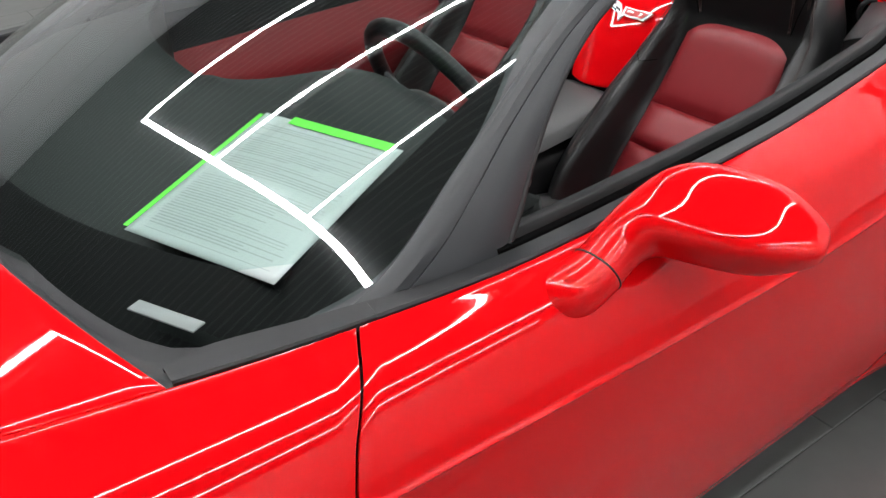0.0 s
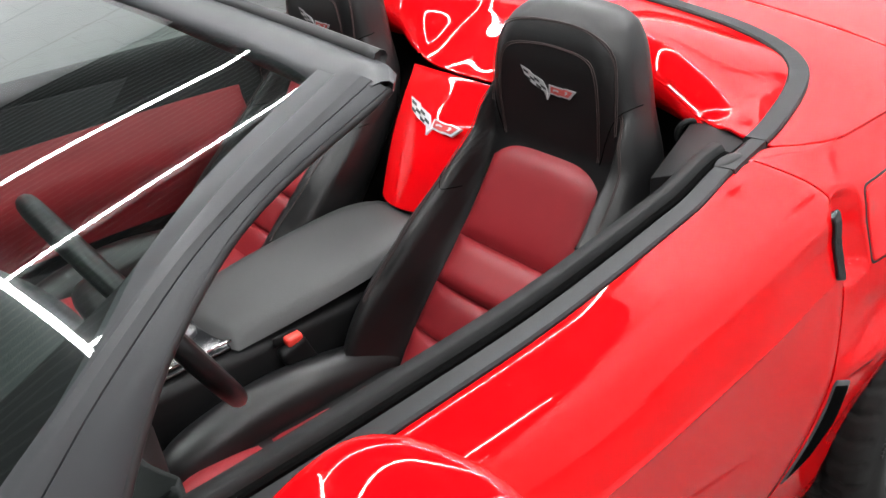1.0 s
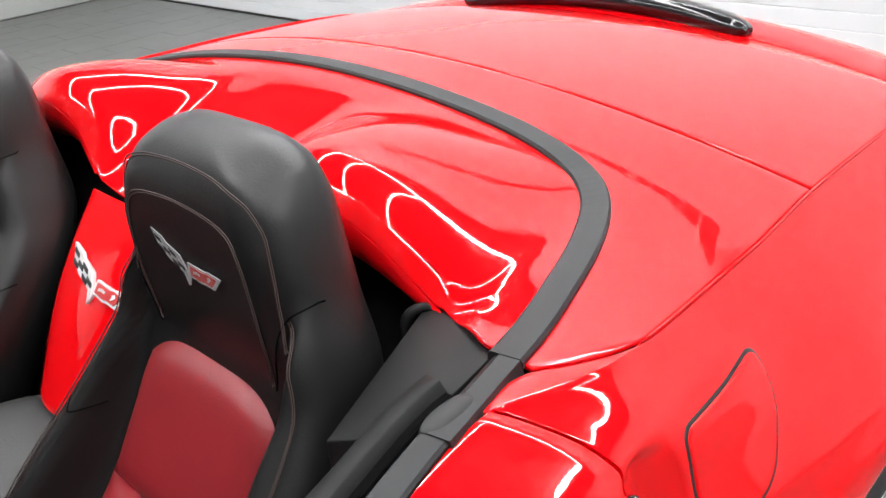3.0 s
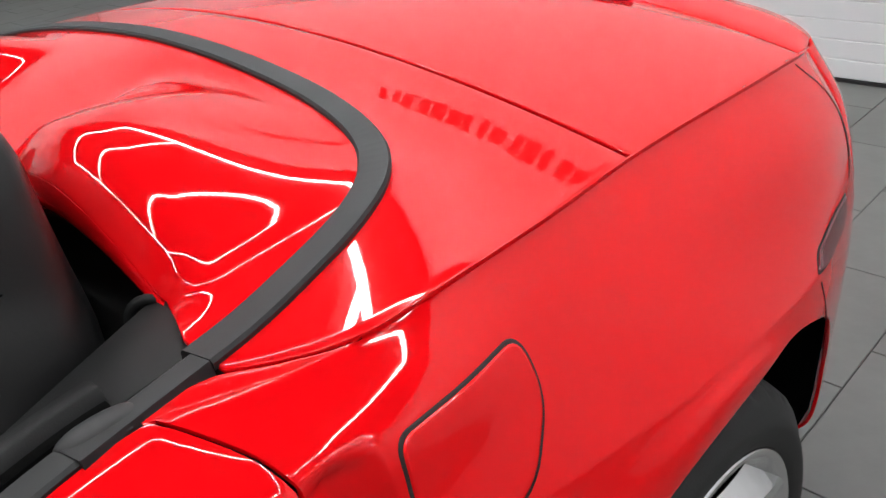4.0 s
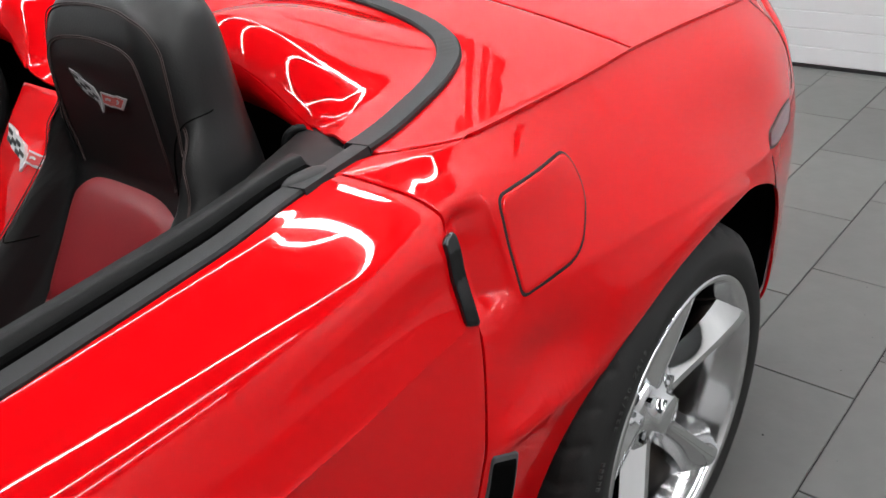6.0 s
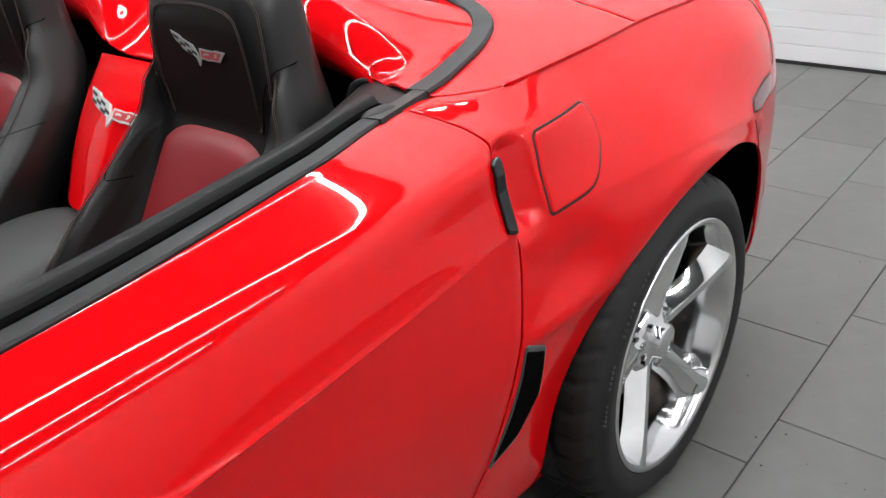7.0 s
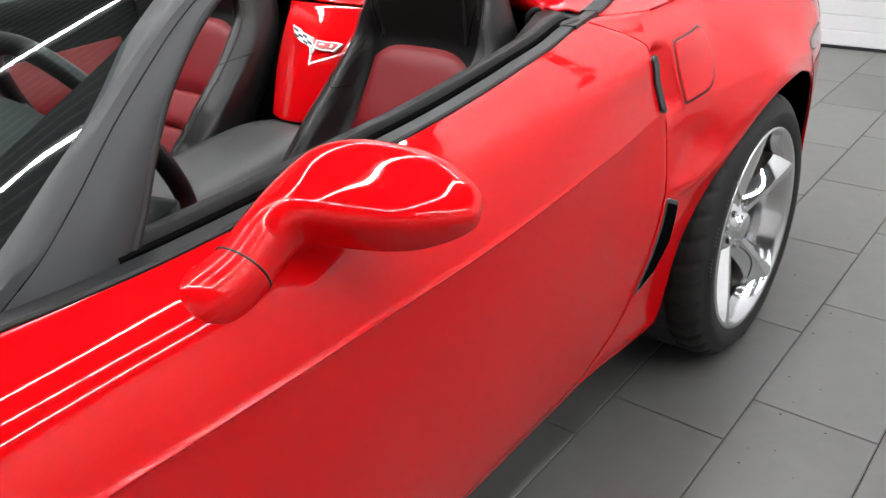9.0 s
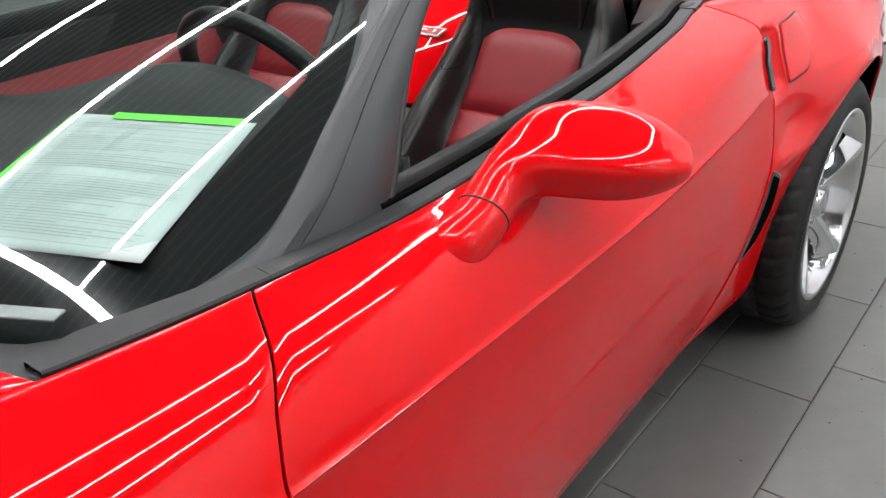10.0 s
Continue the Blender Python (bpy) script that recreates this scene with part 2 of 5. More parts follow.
# ---- the body's surfaces ----
# rows of (x, y, z): top seam, shoulder, upper side, crease, middle, low, sill, lip
ROWS = [
    [(-.75, -.52, .66), (-.4, -.60, .80), (0, -.64, .885), (.40, -.70, .925), (.93, -.80, .912), (1.2, -.822, .908), (1.6, -.816, .915), (2.0, -.779, .928),
     (2.19, -.745, .933), (2.26, -.766, .929), (2.31, -.782, .926), (2.39, -.79, .924), (2.6, -.789, .922), (2.8, -.779, .92), (3.1, -.775, .908), (3.3, -.762, .892), (3.42, -.736, .873)],
    [(-.75, -.66, .62), (-.4, -.76, .76), (0, -.80, .84), (.40, -.81, .88), (.93, -.862, .872), (1.2, -.872, .868), (1.6, -.874, .87), (2.0, -.866, .876),
     (2.19, -.857, .88), (2.3, -.853, .88), (2.4, -.852, .876), (2.55, -.838, .87), (2.8, -.85, .855), (3.1, -.852, .838), (3.3, -.832, .815), (3.42, -.788, .797)],
    [(-.75, -.72, .57), (-.4, -.84, .70), (0, -.88, .78), (.40, -.87, .82), (.93, -.898, .82), (1.6, -.905, .815), (2.0, -.893, .82),
     (2.25, -.875, .82), (2.4, -.88, .815), (2.55, -.885, .81), (2.75, -.905, .795), (2.95, -.905, .77), (3.15, -.892, .757), (3.3, -.864, .742), (3.42, -.814, .728)],
    [(-.75, -.76, .50), (-.4, -.88, .64), (0, -.92, .73), (.40, -.90, .775), (.93, -.918, .772), (1.3, -.924, .765), (1.6, -.925, .76), (2.0, -.91, .762),
     (2.25, -.892, .765), (2.4, -.91, .755), (2.55, -.93, .75), (2.75, -.95, .74), (2.95, -.942, .71), (3.15, -.912, .692), (3.3, -.878, .678), (3.42, -.829, .665)],
    [(-.75, -.78, .42), (-.4, -.89, .52), (0, -.925, .6), (.40, -.892, .60), (.93, -.905, .60), (1.6, -.908, .60), (2.0, -.906, .60),
     (2.25, -.922, .59), (2.4, -.938, .62), (2.55, -.958, .65), (2.72, -.967, .69), (2.95, -.955, .62), (3.15, -.918, .60), (3.3, -.882, .58), (3.42, -.837, .57)],
    [(-.75, -.78, .33), (-.4, -.88, .36), (0, -.91, .42), (.40, -.87, .42), (.93, -.880, .42), (1.6, -.882, .42), (2.0, -.884, .42),
     (2.25, -.902, .42), (2.4, -.90, .43), (2.72, -.93, .44), (2.95, -.94, .44), (3.15, -.91, .42), (3.3, -.876, .42), (3.42, -.834, .43)],
    [(-.75, -.76, .25), (-.4, -.86, .25), (0, -.88, .25), (.40, -.845, .24), (.93, -.845, .24), (2.0, -.842, .24),
     (2.3, -.868, .24), (2.72, -.88, .26), (2.95, -.91, .28), (3.15, -.895, .28), (3.3, -.868, .29), (3.42, -.83, .31)],
    [(-.75, -.70, .20), (-.4, -.80, .18), (.40, -.80, .18), (.93, -.80, .18), (2.0, -.80, .18), (2.3, -.81, .18), (2.95, -.86, .22), (3.15, -.85, .22), (3.3, -.82, .23), (3.42, -.78, .25)],
]
CURVES = [(hermite([p[0] for p in r], [p[1] for p in r]), hermite([p[0] for p in r], [p[2] for p in r])) for r in ROWS]
CREASE_V = 0.45


def chain(K, t):
    """Rounded line through K (n, k, 2) at t in 0..1 (n)."""
    k = K.shape[1]
    s = np.clip(t, 0, 1) * (k - 1)
    i = np.clip(s.astype(int), 0, k - 2)
    f = (s - i)[:, None]
    r = np.arange(len(t))
    p1, p2 = K[r, i], K[r, i + 1]
    p0 = np.where((i > 0)[:, None], K[r, np.maximum(i - 1, 0)], 2 * p1 - p2)
    p3 = np.where((i < k - 2)[:, None], K[r, np.minimum(i + 2, k - 1)], 2 * p2 - p1)
    return 0.5 * (2 * p1 + (p2 - p0) * f + (2 * p0 - 5 * p1 + 4 * p2 - p3) * f**2 + (3 * p1 - p0 - 3 * p2 + p3) * f**3)


def side(x, v):
    """The left side of the car: the place at length x and girth v (0 top seam, 1 lower lip)."""
    x, v = np.broadcast_arrays(np.asarray(x, float), np.asarray(v, float))
    shape = x.shape
    x, v = x.ravel(), v.ravel()
    K = np.stack([np.stack([cy(x), cz(x)], -1) for cy, cz in CURVES], 1)
    upper = chain(K[:, :4], v / CREASE_V)
    lower = chain(K[:, 3:], (v - CREASE_V) / (1 - CREASE_V))
    yz = np.where((v <= CREASE_V)[:, None], upper, lower)
    y, z = yz[:, 0], yz[:, 1]
    # sharp ridge along the crease, fading out before the rear wheel
    dv = CREASE_V - v
    ridge = np.where(dv >= 0, np.clip(1 - dv / .022, 0, 1)**2, np.clip(1 + dv / .007, 0, 1)**2)
    y = y - .0028 * ridge * np.clip((2.15 - x) / .5, 0, 1) * np.clip((x - .4) / .3, 0, 1)
    # ledge above the side vent, and the hollow over it before the wheel's flare
    along = np.clip((x - 2.2) / .05, 0, 1) * np.clip((2.47 - x) / .09, 0, 1)
    y = y - .011 * along * np.exp(-((z - .606) / .016)**2)
    y = y + .019 * np.exp(-((x - 2.36) / .075)**2 - ((z - .668) / .036)**2)
    # hollow behind the door's rear edge, from which it is pulled open
    hx = np.clip(1 - np.abs((x - 2.272) / 0.045), 0, 1)
    hz = np.clip((z - 0.752) / 0.02, 0, 1) * np.clip((0.888 - z) / 0.02, 0, 1)
    y = y + 0.026 * hx**0.7 * hz * (x > 2.244)
    return np.stack([x, y, z], -1).reshape(*shape, 3)


def girth_at(x, z):
    """The v at which the side has height z."""
    lo, hi = np.zeros_like(x), np.ones_like(x)
    for _ in range(30):
        mid = (lo + hi) / 2
        below = side(x, mid)[..., 2] < z
        lo, hi = np.where(below, lo, mid), np.where(below, mid, hi)
    return (lo + hi) / 2


def mirrored(P):
    Q = P.copy()
    Q[..., 1] *= -1
    return Q


door_front = hermite([.18, .24, .5, .7, .783, .83, .864, .897, .93], [.80, .81, .828, .843, .857, .876, .899, .927, .958])
door_rear = hermite([.2, .26, .318, .38, .446, .526, .60, .637, .69, .723, .76, .85, .881, .90, .925, .94], [1.98, 2.04, 2.095, 2.13, 2.156, 2.182, 2.204, 2.215, 2.23, 2.238, 2.243, 2.246, 2.247, 2.241, 2.212, 2.185])
DOOR_LOW = 0.235


def edge_line(f, vs, x0):
    """x along an edge given by height, for each girth in vs."""
    x = np.full_like(vs, x0)
    for _ in range(25):
        x = 0.5 * x + 0.5 * f(side(x, vs)[..., 2])
    return x


car = new("car")
tagged(car, "glossy red two-seat convertible sports car, roof folded, standing on tiles", "car")
GAP = 0.0045


def both(name, grids, mat, label="", **kw):
    a = patch(name, grids, mat, car, label, flip=True, **kw)
    b = patch(name, [mirrored(g) for g in grids], mat, car, label, **kw)
    return a, b


def door_grid(v0, v1, nu=70, nv=46):
    vs = np.unique(np.r_[np.linspace(v0, CREASE_V - .026, nv // 2), CREASE_V - np.array([.022, .018, .014, .010, .006, .003, .001, 0, -.001, -.002, -.0035, -.005, -.007]), np.linspace(CREASE_V + .012, v1, nv // 2)])
    xf = edge_line(door_front, vs, .9) + GAP / 2
    xr = edge_line(door_rear, vs, 2.2) - GAP / 2
    u = np.linspace(0, 1, nu)[:, None]
    x = xf[None] + (xr - xf)[None] * u
    return side(x, np.broadcast_to(vs[None], x.shape))


v_low = float(girth_at(np.array([1.5]), DOOR_LOW)[0])
doors = both("door", [door_grid(0.0, v_low)], PAINT, "glossy red door")

# sill under the door
xs = np.linspace(.84, 2.33, 60)[:, None]
vs = np.linspace(v_low + .006, 1, 8)[None]
both("sill", [side(np.broadcast_to(xs, (60, 8)), np.broadcast_to(vs, (60, 8)))], PAINT)

# quarter panel round the rear wheel
ARCH_X, ARCH_Z, ARCH_R, ARCH_H = 2.768, 0.33, 0.454, 0.369


def arched_panel(x_left, x_right, ax, az, ar, ah, n_x):
    """Grids of a panel with a wheel arch, between two edges given for each girth."""
    q = np.linspace(0, 1, 72)
    low = np.linspace(0, 1, 20)

    def vm(x):
        dx = np.clip(np.abs(x - ax) / ar, 0, 1)
        return girth_at(x, az + ah * np.sqrt(1 - dx**2))
    probe = np.full_like(q, (x_left(np.array([.6]))[0]))
    xl = probe.copy()
    for _ in range(25):
        v = q * vm(xl)
        xl = .5 * xl + .5 * x_left(side(xl, v)[..., 2])
    xr = np.full_like(q, x_right(np.array([.6]))[0])
    for _ in range(25):
        v = q * vm(xr)
        xr = .5 * xr + .5 * x_right(side(xr, v)[..., 2])
    a = ax - ar * np.cos(np.linspace(0, np.pi, n_x))
    grids = []
    front = np.linspace(0, 1, 22)[:, None]
    X = xl[None] + (a[0] - xl)[None] * front
    X = np.concatenate([X, np.broadcast_to(a[1:, None], (n_x - 1, len(q)))])
    rear = np.linspace(0, 1, 22)[1:, None]
    X = np.concatenate([X, a[-1] + (xr - a[-1])[None] * rear])
    grids.append(side(X, q[None] * vm(X)))
    # lower blocks before and behind the wheel
    xl2 = np.full_like(low, xl[-1])
    for _ in range(25):
        v = vm(xl2) + (v_low - .001 - vm(xl2)) * low
        xl2 = .5 * xl2 + .5 * np.minimum(x_left(side(xl2, v)[..., 2]), a[0] - .01)
    X = xl2[None] + (a[0] - xl2)[None] * front
    grids.append(side(X, vm(X) + (v_low - .001 - vm(X)) * low[None]))
    xr2 = np.full_like(low, xr[-1])
    X = a[-1] + (xr2 - a[-1])[None] * np.linspace(0, 1, 22)[:, None]
    grids.append(side(X, vm(X) + (1 - vm(X)) * low[None]))
    return grids


both("front_fender", arched_panel(lambda z: -.72 + 0 * z, lambda z: door_front(z) - GAP / 2, 0.0, .33, .362, .352, 40), PAINT)

# shell added behind the gaps, coloured dark for the shade inside them
xs = np.linspace(.5, 2.33, 60)[:, None]
vs = np.linspace(0.0, .98, 24)[None]
P = side(np.broadcast_to(xs, (60, 24)), np.broadcast_to(vs, (60, 24)))
P[..., 1] += 0.022
P[..., 2] -= 0.012
both("inner_shell", [P], GAP_SHADE, thick=0.003, bevel=0)

# ---- deck behind the seats ----
seam_y, seam_z = CURVES[0]
deck_crown = hermite([2.2, 2.27, 2.4, 2.55, 2.66, 2.8, 3.1, 3.3, 3.5], [.02, .03, .06, .085, .098, .095, .085, .08, .075])
deck_valley = hermite([2.2, 2.27, 2.4, 2.52, 2.6, 3.5], [.065, .058, .028, .006, 0, 0])
HUMP_Y = 0.385
# where the lid is cut from the quarter panel, as a share of the half width
lid_cut = hermite([2.2, 2.26, 2.285, 2.31, 2.345, 2.39, 2.45, 3.6], [.978, .953, .962, .972, .987, .9955, .9955, .9955])


def deck(x, r):
    """The deck: length x, r from -1 (left edge) to 1 (right edge)."""
    y0 = np.abs(seam_y(x))
    z0 = seam_z(x)
    y = r * y0
    z = z0 + deck_crown(x) * (1 - r**2) - deck_valley(x) * np.exp(-(y / .19)**4)
    hy = np.clip(1 - (np.abs(np.abs(y) - HUMP_Y) / 0.235)**2, 0, 1)
    hx = np.clip(1 - ((x - 2.29) / 0.31)**2, 0, 1) * (x > 2.2)
    z = z + 0.085 * hy**1.3 * hx**1.2
    return np.stack([x, y, z], -1)


def roll(x, y):
    """How far the cover's front edge is rolled down."""
    ay = np.abs(y)
    w = np.clip((ay - .14) / .09, 0, 1) * np.clip((.66 - ay) / .09, 0, 1)
    return .036 * w * w * (3 - 2 * w) * np.clip(1 - (x - deck_front(y)) / .06, 0, 1)**2


def deck_front(y):
    ay = np.abs(y)
    return 2.272 + 0.028 * np.clip((ay - .15) / .1, 0, 1) - 0.03 * np.clip((ay - .58) / .1, 0, 1)


r = np.linspace(-1, 1, 121)[:, None]
t = np.linspace(0, 1, 60)[None]
X0 = np.broadcast_to(deck_front(r * .74), (121, 1))
X = X0 + (2.800 - X0) * (.35 * t + .65 * t**2.2)
cover = deck(X, r * lid_cut(X))
cover[..., 2] -= roll(cover[..., 0], cover[..., 1])
tonneau = patch("tonneau_cover", [cover], PAINT, car, "glossy red tonneau cover with two rounded humps", flip=True)
X1 = 2.807
xe = 3.44 - 0.10 * np.abs(r)**2.5
X = X1 + (xe - X1) * t
trunk = patch("trunk_lid", [deck(X, r * lid_cut(X))], PAINT, car, "glossy red trunk lid", flip=True)

quarter = arched_panel(lambda z: door_rear(z) + GAP / 2, lambda z: 3.40 + 0 * z, ARCH_X, ARCH_Z, ARCH_R, ARCH_H, 60)
X = np.linspace(2.193, 3.40, 90)[:, None]
cut = lid_cut(X) + .006 / np.abs(seam_y(X))
quarter.append(deck(X + 0 * np.zeros((1, 6)), -(1 + (cut - 1) * np.linspace(0, 1, 6)[None]))[:, ::-1])
both("quarter_panel", quarter, PAINT, "glossy red flared rear quarter panel")

# sheet added under the lids, putting the shade of their gaps into colour
X = np.linspace(2.46, 3.40, 40)[None]
P = deck(X + 0 * r, r * .999 + 0 * X)
P[..., 2] -= .011
patch("lid_gap_shade", [P], GAP_SHADE, car, flip=True, thick=0, bevel=0)

# front faces of the humps, above the openings behind the seats
for s in (-1, 1):
    y = np.linspace(.165, .615, 50)
    f = np.sin(np.pi * (y - .165) / .45)
    top = deck(deck_front(y), s * y / np.abs(seam_y(deck_front(y))))
    top[:, 2] -= roll(deck_front(y), y)
    rows = []
    for k in np.linspace(0, 1, 8):
        p = top.copy()
        p[:, 2] -= k * (.010 + .062 * f**.8)
        p[:, 0] += -.012 * np.sin(np.pi * k) + .02 * k
        p[:, 1] = s * y
        rows.append(p)
    P = np.array(rows)
    patch("hump_face", [P], PAINT, car, flip=(s > 0), thick=.004)

# red panel running down between the seats
u = np.linspace(-1, 1, 25)[:, None]
k = np.linspace(0, 1, 25)[None]
half = .178 - .105 * k**.9
X = 2.268 - .205 * k - .012 * np.sin(np.pi * k) - .022 * (1 - u**2) * np.clip(k / .3, 0, 1)
Y = u * half
Z = .899 - .232 * k - .004 + .012 * np.sin(np.pi * k)
waterfall = patch("waterfall_panel", [np.stack([X + 0 * Y, Y, Z + 0 * Y], -1)], PAINT, car, "glossy red panel between the seat backs", flip=False, thick=.012, bevel=.003)

# black seal round the deck
half_line = [(2.262, -.709), (2.32, -.697), (2.385, -.68), (2.48, -.65), (2.553, -.612), (2.598, -.56), (2.625, -.485), (2.64, -.39), (2.653, -.17), (2.657, 0)]
line = smooth_line(half_line + [(x, -y) for x, y in half_line[-2::-1]], 150)
pts = [tuple(deck(np.array(x), np.array(y / abs(float(seam_y(x)))))) for x, y in line]
sec = [(-.019, -.004), (-.019, .003), (-.016, .0065), (.016, .0065), (.019, .003), (.019, -.004)]
v, f = sweep(pts, sec)
link_mesh("deck_seal", v, f, GREY_TRIM, car, "black rubber seal round the folded roof", smooth=False)

# rear bumper: rounded corners, then a bowed back
vs = np.linspace(0, 1, 34)
edge = side(np.full(34, 3.404), vs)
CORNER = .15


def tail(y, half):
    """x of the bumper's skin at a place across the car."""
    k = np.clip((np.abs(y) - (half - CORNER)) / CORNER, 0, 1)
    return 3.404 + .115 * np.sqrt(1 - k**2) + .02 * (1 - (y / half)**2)


a = np.linspace(0, 1, 26)[:, None] * np.pi / 2
half = -edge[None, :, 1]
Y = np.concatenate([half - CORNER + CORNER * np.cos(a), (half - CORNER) * np.linspace(1, 0, 14)[1:, None]])
X = tail(Y, half)
Z = edge[None, :, 2] + .08 * (1 - (Y / half)**2) * (1 - vs[None])**2
half_b = np.stack([X, -Y, Z], -1)
patch("rear_bumper", [half_b, mirrored(half_b)[::-1]], PAINT, car, "glossy red rear bumper", flip=True)
# top of the bumper behind the lid
r2 = np.linspace(-1, 1, 81)[:, None]
P0 = deck(3.445 - 0.10 * np.abs(r2)**2.5, r2 * .9955)
half0 = abs(float(seam_y(3.404)))
yb = r2 * half0
P1 = np.stack([tail(yb, half0), yb, float(seam_z(3.404)) + .08 * (1 - r2**2)], -1)
P = np.concatenate([P0 * (1 - k) + P1 * k for k in (0, .33, .66, 1)], 1)
P[:, 1:3, 2] += .003
patch("bumper_top", [P], PAINT, car, flip=True)
# high brake lamp on the tail
y = np.linspace(-.39, .39, 61)
pts = [(3.475 - .16 * (a / .75)**2, a, .972 - .033 * abs(a / .4)**2.2) for a in y]
sec = [(-.035, -.02), (-.03, .012), (0, .02), (.03, .012), (.035, -.02)]
v, f = sweep(pts, sec, scales=[max(.3, (1 - abs(a / .392)**10)**.5) for a in y])
lamp = link_mesh("tail_lamp_bar", v, f, BLACK_GLOSS, car, "long black brake lamp bar on the tail")

# hood and nose
xs = np.linspace(-.75, .745, 60)[None]
r3 = np.linspace(-1, 1, 61)[:, None]
xr = .735 - .13 * (1 - np.abs(r3)**2)
X = -.75 + (xr + .75) * np.linspace(0, 1, 60)[None]
y0, z0 = seam_y(X) + .003, seam_z(X)
mid = hermite([-.75, -.4, 0, .4, .8], [.70, .80, .87, .925, .955])(X)
P = np.stack([X, r3 * np.abs(y0), z0 + (mid - z0) * (1 - r3**2)], -1)
patch("hood", [P], PAINT, car, "glossy red hood", flip=True)
vs = np.linspace(0, 1, 24)
edge = side(np.full(24, -.72), vs)
ang = np.linspace(0, 1, 30)[:, None] * np.pi / 2
half_n = np.stack([edge[None, :, 0] - .2 * np.sin(ang), edge[None, :, 1] * np.cos(ang)**.6, edge[None, :, 2] + 0 * ang], -1)
patch("front_bumper", [half_n, mirrored(half_n)[::-1]], PAINT, car, flip=True)

# tub of the cabin and the wall behind the seats
tub = [(.735, .88), (.735, .5), (.70, .22), (0, .20), (-.70, .22), (-.735, .5), (-.735, .88)]
P = np.array([[(x, y, z) for y, z in tub] for x in np.linspace(1.0, 2.42, 12)])
patch("cabin_tub", [P], CARPET, car, "black carpeted cabin floor", thick=.008, bevel=0)
P = np.array([[(2.30 + .1 * k, y, .92 - .7 * k) for y in np.linspace(-.70, .70, 8)] for k in np.linspace(0, 1, 8)])
P[..., 2] = np.linspace(.93, .2, 8)[:, None]
P[..., 0] = 2.43 - .12 * np.linspace(0, 1, 8)[:, None]
patch("rear_bulkhead", [P], CARPET, car, thick=.008, bevel=0)
# floor pan, so that the car is closed below
bm = box_bm(3.3, 1.5, .04, centre=(1.3, 0, .17))
part("floor_pan", bm, CARPET, car)

# ---- windshield, cowl, pillars ----
def ws_base(s):
    return np.stack([.62 + .33 * np.abs(s)**2.4, .77 * s, .935 - .03 * s**2], -1)


def cowl_edge(s):
    """Where the cowl ends on the glass."""
    a = np.abs(s)
    x = hermite([0, .3, .585, .775, .89, .95, .985, 1], [.635, .645, .672, .707, .745, .80, .86, .93])(a)
    return np.stack([x, .775 * s, .918 - .010 * a**2], -1)


def ws_top(s):
    return np.stack([1.525 + .03 * s**2, .625 * s, 1.232 - .022 * s**2], -1)


def ws_point(s, h):
    """The glass at a share s of its half width and h of its height: bowed, and curling down at its sides."""
    s, h = np.broadcast_arrays(s, h)
    B, T = ws_base(s), ws_top(s)
    bow = (np.sin(np.pi * h) * (1 - .35 * s**2))[..., None] * np.array([-.016, 0, .032])
    curl = (np.abs(s)**9)[..., None] * np.array([.004, 0, -.013])
    return B + (T - B) * h[..., None] + bow + curl


s = np.linspace(-1, 1, 81)[:, None]
h = np.linspace(-.16, 1, 30)[None]
glass = patch("windshield", [ws_point(s, h)], GLASS, car, "raked tinted windshield glass", flip=True, thick=0, bevel=0)
glass.visible_shadow = False
# black printed border along the glass's sides and foot
inner = hermite([-.16, .0, .15, .35, .6, 1], [.86, .885, .90, .932, .955, .945])
for sg in (-1, 1):
    hh = np.linspace(-.16, 1, 40)[:, None]
    ss = sg * (inner(hh) + (1 - inner(hh)) * np.linspace(0, 1, 8)[None])
    patch("glass_border", [ws_point(ss, hh) + np.array([.002, 0, -.004])], FRIT, car, "black border printed on the glass", flip=(sg < 0), thick=0, bevel=0).visible_shadow = False
ss = np.linspace(-.90, .90, 60)[:, None]
hh = -.16 + (.055 + .02 * (1 - ss**2) + .16) * np.linspace(0, 1, 8)[None]
patch("glass_border", [ws_point(ss, hh) + np.array([.002, 0, -.004])], FRIT, car, "black border printed on the glass", flip=True, thick=0, bevel=0)

# black cowl between hood and glass
s = np.linspace(-1, 1, 41)[:, None]
B = cowl_edge(s)
front = np.stack([.609 + .13 * s**2, .775 * s, .945 - .034 * s**2], -1)
P = np.concatenate([front, front * .6 + B * .4 + [0, 0, .002], front * .2 + B * .8, B + [.012, 0, .003]], 1)
patch("cowl", [P], GREY_TRIM, car, flip=True, thick=.01)

